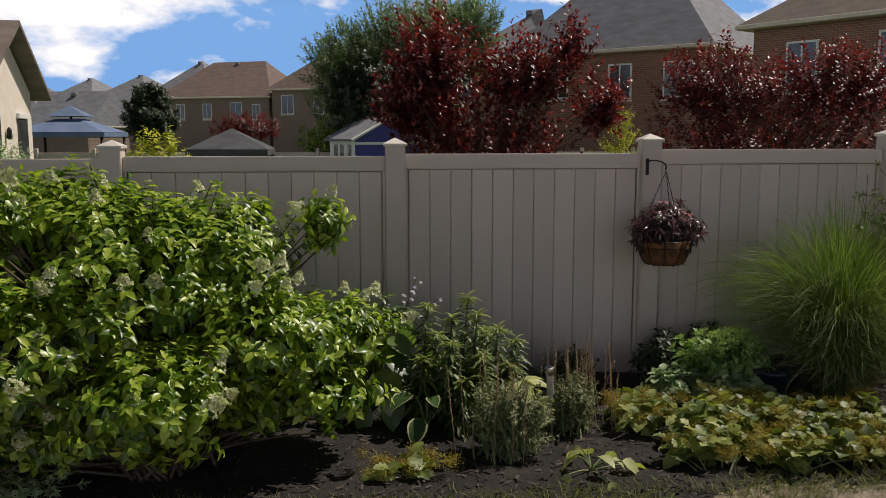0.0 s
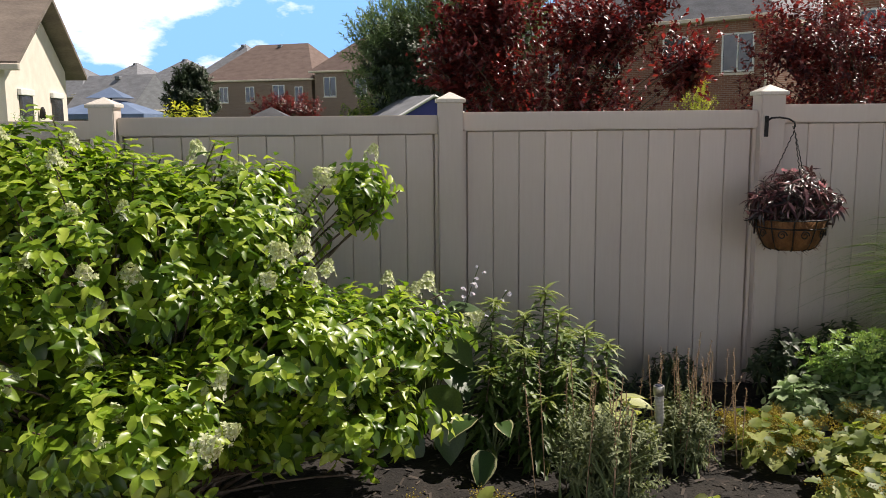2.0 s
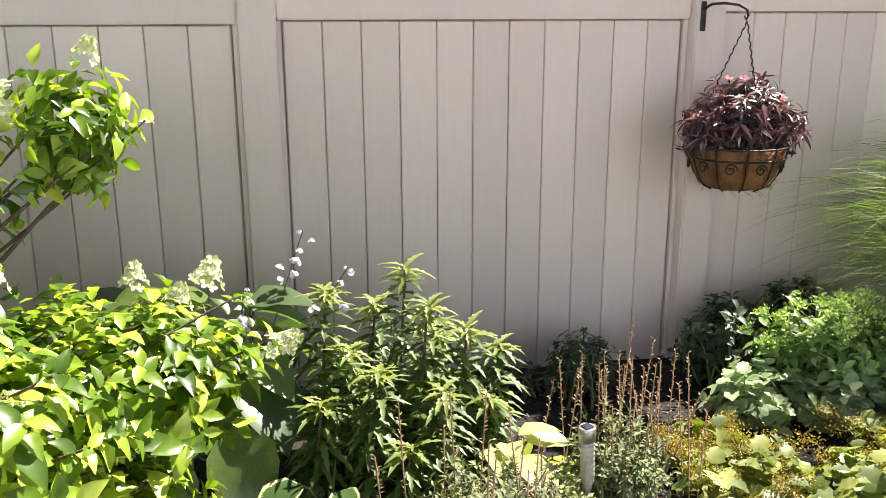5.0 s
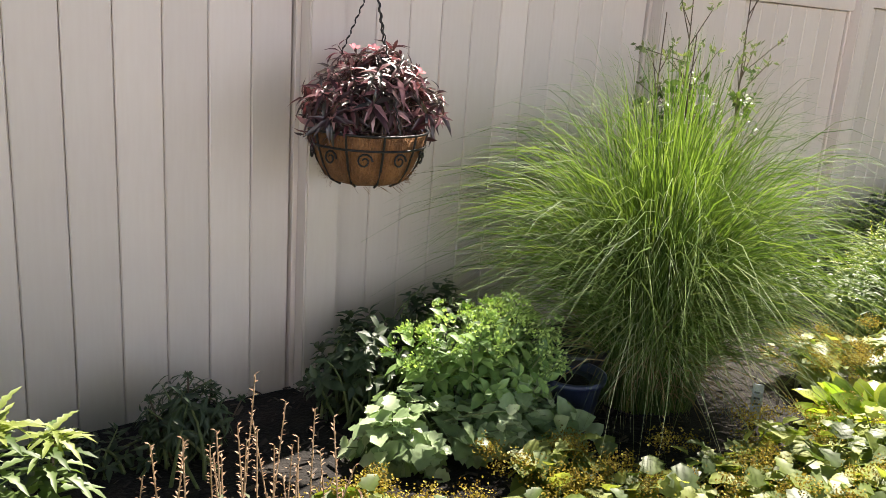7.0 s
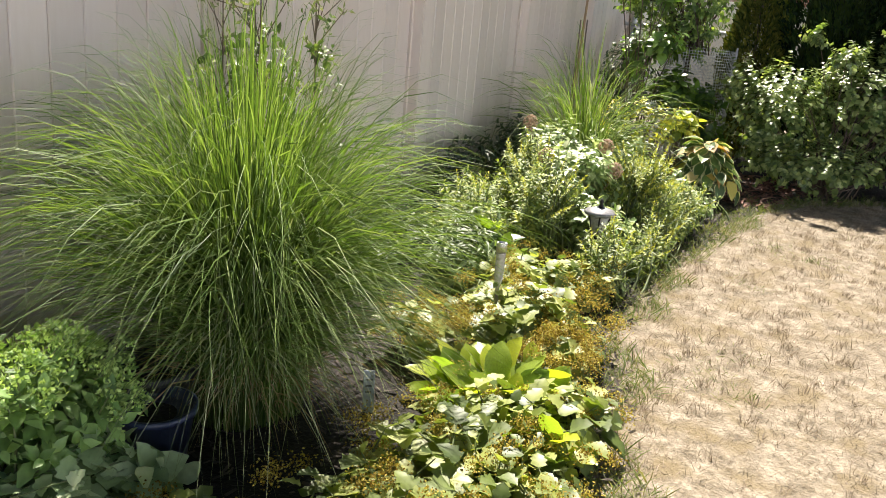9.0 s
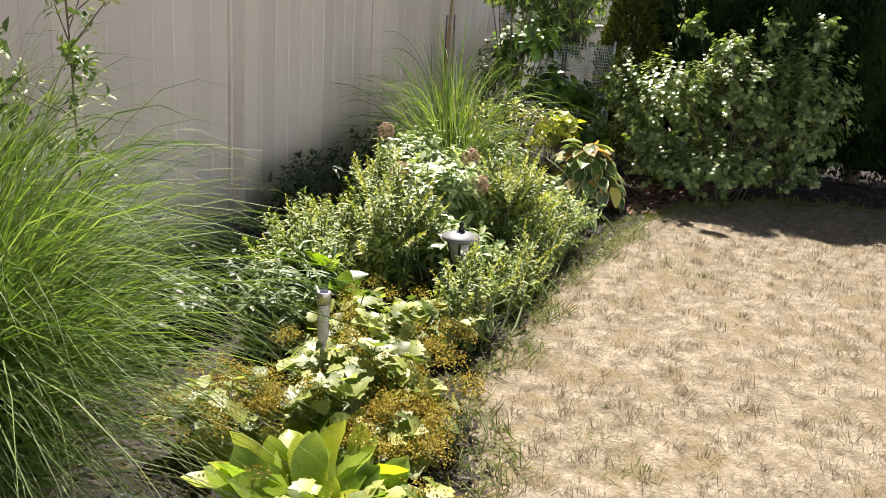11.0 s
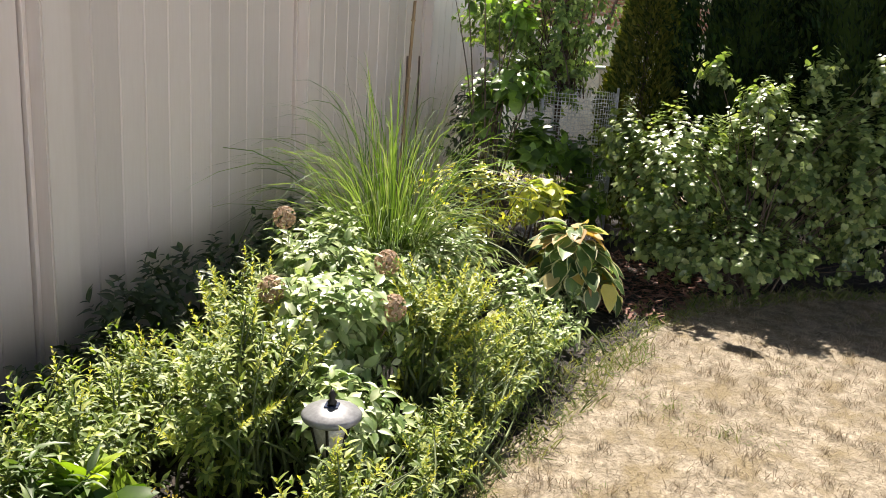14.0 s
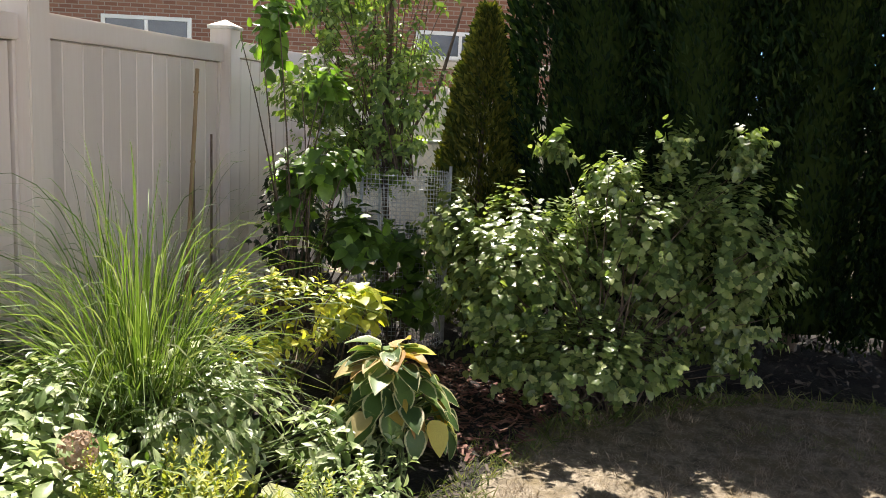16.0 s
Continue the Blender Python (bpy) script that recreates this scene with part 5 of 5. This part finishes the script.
# ---- cedar hedge ----
def cedar(seed, h, r, n, mat, name="cedar"):
    rng = np.random.default_rng(seed)
    z = rng.uniform(0.02, 1, n) ** 0.9
    prof = r * np.minimum(1.0, 0.8 + 0.9 * z) * np.clip((1.02 - z) * 1.9, 0.05, 1) ** 0.8
    az = rng.uniform(0, 6.28, n)
    rr = prof * rng.uniform(0.72, 1.08, n) * (1 + 0.12 * np.sin(az * 5 + z * 14))
    p = np.column_stack([np.cos(az) * rr, np.sin(az) * rr, z * h])
    x = np.column_stack([np.cos(az) * 0.6 + rng.normal(0, 0.3, n), np.sin(az) * 0.6 + rng.normal(0, 0.3, n), rng.uniform(0.2, 1.3, n)])
    nn = np.column_stack([-np.sin(az) + rng.normal(0, 0.5, n), np.cos(az) + rng.normal(0, 0.5, n), rng.normal(0, 0.4, n)])
    return leaves(name, SMALL, p, x, nn, rng.uniform(0.035, 0.075, n))


def build_hedge():
    trunk = tubes("trunk", [([(0, 0, -0.1), (0.02, 0, 1.2), (0, 0.02, 2.7)], 0.07, 0.02)], 8)
    # added solid core, stands in for the shade deep inside each crown
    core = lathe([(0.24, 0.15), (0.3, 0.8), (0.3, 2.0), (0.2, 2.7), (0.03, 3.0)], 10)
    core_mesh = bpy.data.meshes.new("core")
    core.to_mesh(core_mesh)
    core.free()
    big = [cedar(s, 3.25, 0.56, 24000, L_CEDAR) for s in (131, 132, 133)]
    rng = np.random.default_rng(134)
    y = 3.74
    k = 0
    while y > -5:
        ob = thing("cedar_tree", 9.75 + rng.normal(0, 0.05), y, 0.05, "dense dark green cedar in a tall hedge", "tree", "cedar hedge", rz=rng.uniform(0, 360))
        ob.scale = (1, 1, rng.uniform(1.12, 1.22))
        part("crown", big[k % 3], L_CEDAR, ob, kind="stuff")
        part("shade_core", core_mesh, L_CEDAR, ob, "solid core added to keep the crown's inside dark")
        part("trunk", trunk, WOOD_STEM, ob)
        y -= rng.uniform(0.62, 0.72)
        k += 1
    ob = thing("cedar_tree", 9.5, 4.42, 0.05, "small yellow-tinged cedar at the hedge's end", "tree", "cedar hedge")
    part("crown", cedar(135, 2.1, 0.27, 17000, L_CEDAR_GOLD), L_CEDAR_GOLD, ob, kind="stuff")
    part("trunk", tubes("trunk", [([(0, 0, -0.1), (0, 0, 1.7)], 0.04, 0.01)], 6), WOOD_STEM, ob)


build_hedge()


# ---- beyond the fence: trees ----
def build_tree(name, x, y, trunk_h, lobes, n, per, shoot, leaf, shape, mat, label, seed, droop=0.2, spread=55, trunk_r=0.05, every=6, inner=0.35, up=0.6, category="tree"):
    ob, tips, ways, rng = bush(name, (x, y), lobes, n, per, shoot, leaf, shape, mat, label, category, seed, spread, droop, inner, WOOD_STEM, trunk_r * 0.2, every=every, up=up, stem_spread=trunk_r, stem_z=trunk_h * 0.6)
    part("trunk", tubes("trunk", [([(0, 0, -0.1), (0.02, 0.02, trunk_h * 0.5), (0.0, 0.0, trunk_h)], trunk_r, trunk_r * 0.5)], 8), WOOD_STEM, ob)
    return ob


build_tree("purple_leaf_shrub", 0.75, 9.0, 1.2, [((0, 0, 1.7), (1.15, 0.9, 0.75)), ((-0.55, 0, 2.6), (0.65, 0.6, 0.6)), ((0.5, 0, 2.5), (0.75, 0.6, 0.5)), ((0.95, 0, 2.75), (0.3, 0.3, 0.4)), ((1.25, -0.1, 2.1), (0.45, 0.5, 0.4)), ((-0.8, 0, 2.15), (0.5, 0.6, 0.5))],
           1000, 18, 0.52, 0.078, OVAL, L_PLUM, "tall purple-leaved cherry shrub behind the fence", 141, 0.05, 50, 0.05, every=16, up=0.9)
build_tree("purple_leaf_shrub", 4.25, 9.6, 1.2, [((0, 0, 1.6), (1.65, 0.9, 0.95)), ((-0.65, 0, 2.35), (0.85, 0.6, 0.6)), ((0.85, 0, 2.4), (0.9, 0.6, 0.6))],
           1550, 14, 0.28, 0.065, OVAL, L_PLUM, "dense purple-leaved shrub behind the fence", 142, 0.1, 55, 0.05, every=16, up=0.7)
build_tree("willow_tree", 0.9, 35, 3.0, [((-0.6, 0, 3.0), (3.1, 2.4, 2.3)), ((0.9, 0, 5.5), (3.1, 2.4, 2.0)), ((-1.8, 0, 4.6), (1.9, 1.8, 1.8)), ((2.8, 0, 6.0), (2.1, 1.8, 1.7))],
           2800, 16, 0.75, 0.25, LANCE, L_WILLOW, "silvery green willow-like tree in a far yard", 143, 0.0, 40, 0.12, up=1.0)
build_tree("dark_tree", 0.8, 32.5, 2.0, [((-0.9, 0, 3.3), (1.8, 1.0, 1.8)), ((1.4, 0.3, 3.4), (1.8, 1, 2.0)), ((0.2, 0, 2.0), (2.2, 1, 1.2))], 1500, 12, 0.35, 0.2, OVAL, L_FAR, "dark green tree under the willow", 144, 0.2, 60, 0.1)
build_tree("round_tree", -10.2, 41.5, 1.6, [((0, 0, 2.6), (1.35, 1.2, 1.2)), ((0.1, 0, 3.5), (0.9, 0.8, 0.8))], 800, 12, 0.3, 0.19, OVAL, L_FAR, "round dark green tree in a far yard", 145, 0.2, 60, 0.12)
build_tree("yellow_shrub", -3.6, 13.4, 0.8, [((0, 0, 1.4), (0.5, 0.4, 0.55)), ((-0.3, 0, 1.3), (0.3, 0.3, 0.4))], 150, 10, 0.2, 0.085, OVAL, L_YELLOW, "yellow-green shrub behind the fence", 146, 0.2, 60, 0.03, category="shrub")
build_tree("yellow_shrub", 3.45, 12.8, 0.8, [((0, 0, 1.5), (0.45, 0.4, 0.6)), ((0.1, 0, 2.0), (0.2, 0.2, 0.3))], 170, 12, 0.25, 0.05, SMALL, L_ROD_FL, "feathery yellow conifer behind the fence", 147, 0.0, 45, 0.03, category="shrub")
build_tree("red_maple", -5.6, 40.0, 1.2, [((0, 0, 2.2), (1.8, 1.2, 0.8))], 260, 12, 0.3, 0.14, OVAL, L_PLUM, "low reddish tree in a far yard", 148, 0.2, 60, 0.1)
build_tree("far_shrub", -1.9, 33.5, 0.8, [((0, 0, 1.5), (1.1, 0.8, 0.9))], 200, 12, 0.25, 0.12, OVAL, L_HYD, "leafy green shrub beside the blue shed", 149, 0.2, 60, 0.06, category="shrub")
build_tree("far_shrub", -6.3, 14.5, 0.7, [((0, 0, 1.2), (0.7, 0.5, 0.6))], 160, 10, 0.2, 0.07, OVAL, L_SILVER, "silvery green shrub behind the fence", 150, 0.2, 60, 0.03, category="shrub")


# ---- beyond the fence: buildings ----
def add_window(house, x, z, w, h, wall_y):
    win = part("window", bevelled_box(x - w / 2 - 0.05, x + w / 2 + 0.05, wall_y - 0.10, wall_y - 0.052, z - 0.12, z - 0.02, 0.01), TRIM, house, "pale window with two panes")
    for a, b, c, d in ((x - w / 2, x - w / 2 + 0.07, z, z + h), (x + w / 2 - 0.07, x + w / 2, z, z + h), (x - w / 2 + 0.0705, x + w / 2 - 0.0705, z, z + 0.07), (x - w / 2 + 0.0705, x + w / 2 - 0.0705, z + h - 0.07, z + h), (x - 0.03, x + 0.03, z + 0.0705, z + h - 0.0705)):
        part("frame", bevelled_box(a, b, wall_y - 0.06, wall_y + 0.02, c, d, 0.006), WHITE, win)
    for a, b in ((x - w / 2 + 0.07, x - 0.03), (x + 0.03, x + w / 2 - 0.07)):
        part("pane", bevelled_box(a, b, wall_y - 0.03, wall_y - 0.02, z + 0.06, z + h - 0.06, 0.001), GLASS, win)


def build_house(x, y, rz, w, d, eave, rise, wall, roof, label, windows=(), gable=False, group="", over=0.4, z0=0.0, inset=None, category="house"):
    """A house whose front runs along its own x from 0 to w, with depth d behind it."""
    ob = thing("house", x, y, 0.0, label, category, group, rz=rz)
    part("wall", bevelled_box(0, w, 0, d, z0, eave, 0.02), wall, ob)
    o = over
    bm = bmesh.new()
    lo = [bm.verts.new(c) for c in ((-o, -o, eave), (w + o, -o, eave), (w + o, d + o, eave), (-o, d + o, eave))]
    up = [bm.verts.new((v.co.x, v.co.y, eave + 0.06)) for v in lo]
    k = 0.0 if gable else (inset if inset is not None else d / 2 + o)
    if gable:
        k = -o
    a, b = bm.verts.new((-o + (k + o if gable else k), d / 2, eave + rise)), bm.verts.new((w + o - (k + o if gable else k), d / 2, eave + rise))
    bm.faces.new((up[0], up[1], b, a))
    bm.faces.new((up[2], up[3], a, b))
    bm.faces.new((up[1], up[2], b))
    bm.faces.new((up[3], up[0], a))
    bm.faces.new(lo[::-1])
    for i in range(4):
        bm.faces.new((lo[i], lo[(i + 1) % 4], up[(i + 1) % 4], up[i]))
    part("roof", bm, roof, ob)
    part("gutter", bevelled_box(-o, w + o, -o - 0.12, -o - 0.002, eave - 0.1, eave + 0.05, 0.02), TRIM, ob, "pale gutter along the eave")
    part("soffit", bevelled_box(-o, w + o, -o, d + o, eave - 0.1, eave - 0.003, 0.01), TRIM, ob)
    part("vent", bevelled_box(w / 2 - 0.2, w / 2 + 0.2, d / 2 - 0.6, d / 2 - 0.2, eave + rise - 0.35, eave + rise - 0.1, 0.03), SHINGLE_GREY, ob, "small roof vent")
    for wx, wz, ww, wh in windows:
        add_window(ob, wx, wz, ww, wh, 0.0)
    return ob


two = [(1.6, 3.6, 1.0, 1.35), (4.6, 3.6, 1.3, 1.35)]
h1 = build_house(6.6, 39.9, -43.5, 9.4, 9.0, 5.45, 5.4, BRICK_RED, SHINGLE_GREY, "red brick two-storey house with grey hipped roof", [(2.6, 3.5, 1.0, 1.3), (5.6, 3.4, 1.1, 1.5), (8.2, 3.4, 1.3, 1.5)], group="brick houses")
part("downpipe", tubes("pipe", [([(9.5, -0.4, 5.4), (9.35, -0.1, 5.1), (9.3, -0.08, 0)], 0.05, 0.05)], 8), TRIM, h1, "cream downpipe")
build_house(12.9, 28.4, -58, 10.0, 9.0, 5.5, 3.6, BRICK_RED, SHINGLE_TAN, "brick house with tan roof and tall windows", [(1.8, 3.3, 1.1, 1.6), (4.9, 3.3, 1.3, 1.7), (8, 3.3, 1.2, 1.6)], group="brick houses")
build_house(4.2, 48.0, -43.5, 7.0, 8.0, 5.5, 3.4, BRICK_RED, SHINGLE_GREY, "brick house behind the purple shrub", two, group="brick houses")
build_house(-19.8, 88.5, -23, 12.0, 10.0, 5.6, 3.8, BRICK_TAN_SHADED, SHINGLE_BROWN, "tan brick house with brown hipped roof", [(2.2, 3.5, 1.0, 1.5), (5.2, 3.5, 1.0, 1.5), (8.4, 3.4, 1.3, 1.7), (10.6, 3.4, 0.9, 1.5)], group="brick houses", inset=3.4)
build_house(-8.4, 83.0, -23, 9.0, 10.0, 6.2, 4.6, BRICK_TAN_SHADED, SHINGLE_BROWN, "tan brick house with brown roof beside a willow", [(1.6, 3.9, 1.3, 1.8), (4.8, 3.9, 1.1, 1.6)], group="brick houses")
build_house(-35.5, 114.0, -30, 11.0, 11.0, 5.6, 4.2, BRICK_TAN_SHADED, SHINGLE_GREY, "far house with grey hipped roof", two, group="far grey houses")
build_house(-43.0, 118.0, -30, 11.0, 11.0, 5.4, 4.2, BRICK_TAN_SHADED, SHINGLE_GREY, "far house with grey hipped roof", two, group="far grey houses")
build_house(-56.0, 135.0, -30, 11.0, 11.0, 5.4, 4.6, BRICK_TAN_SHADED, SHINGLE_GREY, "far house with grey hipped roof", two, group="far grey houses")
build_house(-24.0, 100.0, -28, 9.0, 9.0, 6.0, 4.4, BRICK_TAN_SHADED, SHINGLE_GREY, "far house with grey hipped roof", two, group="far grey houses")
build_house(-24.5, 66.0, -20, 5.0, 5.0, 2.6, 2.6, BRICK_TAN_SHADED, SHINGLE_GREY, "low grey gabled outbuilding in a far yard", (), True, category="outbuilding")


def build_stucco_house():
    ob = thing("house", -9.15, 20.4, 0.0, "cream stucco bungalow with gabled brown-grey roof", "house", rz=7)
    # gable wall along y, ridge running away along -x
    bm = bmesh.new()
    ring = [(0, 0, 0), (0, 5.2, 0), (0, 5.2, 3.05), (0, 2.6, 4.52), (0, 0, 3.05)]
    a = [bm.verts.new(p) for p in ring]
    b = [bm.verts.new((p[0] - 9, p[1], p[2])) for p in ring]
    bm.faces.new(a)
    bm.faces.new(b[::-1])
    for i in range(5):
        bm.faces.new((a[i], b[i], b[(i + 1) % 5], a[(i + 1) % 5]))
    part("wall", bm, STUCCO, ob)
    for s, name in ((1, "roof"), (-1, "roof")):
        bm = bmesh.new()
        y0, y1 = (2.6, -0.55) if s > 0 else (2.6, 5.75)
        z1 = 2.72
        vs = [bm.verts.new(p) for p in ((0.45, y0, 4.62), (0.45, y1, z1 + 0.13), (-9.3, y1, z1 + 0.13), (-9.3, y0, 4.62), (0.45, y0, 4.74), (0.45, y1, z1 + 0.25), (-9.3, y1, z1 + 0.25), (-9.3, y0, 4.74))]
        for f in ((0, 1, 2, 3), (4, 7, 6, 5), (0, 4, 5, 1), (1, 5, 6, 2), (2, 6, 7, 3), (3, 7, 4, 0)):
            bm.faces.new([vs[i] for i in f])
        bmesh.ops.recalc_face_normals(bm, faces=bm.faces)
        part(name, bm, SHINGLE_TAN, ob)
    part("gutter", bevelled_box(-9.3, 0.5, -0.68, -0.56, 2.77, 2.92, 0.02), TRIM, ob)
    for y in (0.9, 3.6):
        part("window", bevelled_box(0.0, 0.06, y, y + 0.9, 0.9, 2.3, 0.01), GLASS, ob, "dark window in stucco")
        part("window_head", bevelled_box(0.0, 0.09, y - 0.08, y + 0.98, 2.305, 2.45, 0.01), WHITE, ob)
    part("wall_lamp", lathe([(0.03, 1.75), (0.08, 1.8), (0.06, 2.0), (0.02, 2.06)], 10), IRON, ob).location = (0.09, 2.4, 0)


build_stucco_house()


def build_shed():
    ob = thing("garden_shed", -0.62, 29.2, 0.0, "blue garden shed with white trim and grey roof", "shed", rz=20)
    bm = bmesh.new()
    ring = [(0, 0, 0), (2.35, 0, 0), (2.35, 0, 1.72), (1.17, 0, 2.36), (0, 0, 1.72)]
    a = [bm.verts.new(p) for p in ring]
    b = [bm.verts.new((p[0], 2.6, p[2])) for p in ring]
    bm.faces.new(a)
    bm.faces.new(b[::-1])
    for i in range(5):
        bm.faces.new((a[i], b[i], b[(i + 1) % 5], a[(i + 1) % 5]))
    bmesh.ops.recalc_face_normals(bm, faces=bm.faces)
    part("wall", bm, BLUE, ob)
    for x0, x1 in ((-0.2, 1.17), (2.55, 1.17)):
        bm = bmesh.new()
        vs = [bm.verts.new(p) for p in ((x0, -0.2, 1.66), (x0, 2.8, 1.66), (x1, 2.8, 2.40), (x1, -0.2, 2.40), (x0, -0.2, 1.74), (x0, 2.8, 1.74), (x1, 2.8, 2.48), (x1, -0.2, 2.48))]
        for f in ((0, 1, 2, 3), (4, 7, 6, 5), (0, 4, 5, 1), (1, 5, 6, 2), (2, 6, 7, 3), (3, 7, 4, 0)):
            bm.faces.new([vs[i] for i in f])
        bmesh.ops.recalc_face_normals(bm, faces=bm.faces)
        part("roof", bm, SHINGLE_GREY, ob)
        part("bargeboard", tubes("barge", [([(x0, -0.23, 1.70), (x1, -0.23, 2.44)], 0.055, 0.055)], 4), WHITE, ob)
    part("trim_band", bevelled_box(0.0, 2.35, -0.03, -0.002, 1.55, 1.64, 0.005), WHITE, ob)
    part("side_wall", bevelled_box(-0.03, -0.002, 0.0, 2.6, 0.0, 1.7, 0.005), WHITE, ob, "white boarded side")
    for y in (0.3, 1.1, 1.75):
        part("window", bevelled_box(-0.05, -0.031, y, y + 0.35, 1.05, 1.55, 0.005), GLASS, ob)


build_shed()


def build_pavilion(x, y, w, eave, rise, roof, label, name, tier=False):
    ob = thing(name, x, y, 0.0, label, "pavilion")
    bm = bmesh.new()
    h = w / 2
    lo = [bm.verts.new((sx * h, sy * h, eave)) for sx, sy in ((-1, -1), (1, -1), (1, 1), (-1, 1))]
    r = 0.25 if tier else 0.02
    hi = [bm.verts.new((sx * h * r, sy * h * r, eave + rise)) for sx, sy in ((-1, -1), (1, -1), (1, 1), (-1, 1))]
    for i in range(4):
        bm.faces.new((lo[i], lo[(i + 1) % 4], hi[(i + 1) % 4], hi[i]))
    bm.faces.new(hi)
    bm.faces.new(lo[::-1])
    part("roof", bm, roof, ob)
    part("valance", bevelled_box(-h, h, -h, h, eave - 0.2, eave - 0.003, 0.02), roof, ob)
    if tier:
        bm = bmesh.new()
        lo = [bm.verts.new((sx * h * 0.42, sy * h * 0.42, eave + rise + 0.1)) for sx, sy in ((-1, -1), (1, -1), (1, 1), (-1, 1))]
        t = bm.verts.new((0, 0, eave + rise + 0.55))
        for i in range(4):
            bm.faces.new((lo[i], lo[(i + 1) % 4], t))
        bm.faces.new(lo[::-1])
        part("top_tier", bm, roof, ob, "raised upper canopy")
        part("mast", lathe([(0.05, eave + rise), (0.05, eave + rise + 0.12)], 8), IRON, ob)
    for sx in (-1, 1):
        for sy in (-1, 1):
            part("post", lathe([(0.06, 0), (0.06, eave - 0.19)], 8), IRON, ob).location = (sx * h * 0.92, sy * h * 0.92, 0)


build_pavilion(-12.3, 37.0, 3.6, 2.0, 0.55, CANVAS, "blue canvas garden gazebo with raised top", "gazebo", True)
build_pavilion(-4.4, 27.0, 2.4, 1.45, 0.62, SHINGLE_DARK, "small grey-roofed garden pavilion", "pavilion")


def build_far_fence():
    ob = thing("yard_fence", -12, 32, 0.0, "grey vinyl fence between far yards", "fence", kind="structure")
    for k in range(14):
        part("panel", bevelled_box(k * 2.0 + 0.07, k * 2.0 + 1.93, 0, 0.05, 0.0, 1.25, 0.005), VINYL, ob)
        part("post", bevelled_box(k * 2.0 - 0.065, k * 2.0 + 0.065, -0.04, 0.09, 0.0, 1.4, 0.01), VINYL, ob)
    return ob


build_far_fence()


def build_side_house():
    """The brick house past the end of the fence, with a low window."""
    ob = thing("house", 17.4, 16.0, 0.0, "brick house with a wide low window beyond the fence", "house", rz=-78)
    part("wall", bevelled_box(0, 12, 0, 9, 0, 5.6, 0.02), BRICK_RED, ob)
    part("roof", bevelled_box(-0.4, 12.4, -0.4, 9.4, 5.605, 5.9, 0.05), SHINGLE_GREY, ob)
    part("stone_band", bevelled_box(0, 12, -0.06, -0.002, 2.2, 2.36, 0.01), TRIM, ob, "pale stone band")
    for x in (4.2, 9.8):
        add_window(ob, x, 2.36, 1.6, 0.5, 0.0)
    yard = thing("yard_fence", 13.5, 9.5, 0.0, "pale vinyl fence in the next yard", "fence", kind="structure", rz=-90)
    for k in range(4):
        part("panel", bevelled_box(k * 2.0 + 0.07, k * 2.0 + 1.93, 0, 0.05, 0.0, 1.6, 0.005), VINYL_CAP, yard)
        part("post", bevelled_box(k * 2.0 - 0.065, k * 2.0 + 0.065, -0.04, 0.09, 0.0, 1.75, 0.01), VINYL_CAP, yard)


build_side_house()
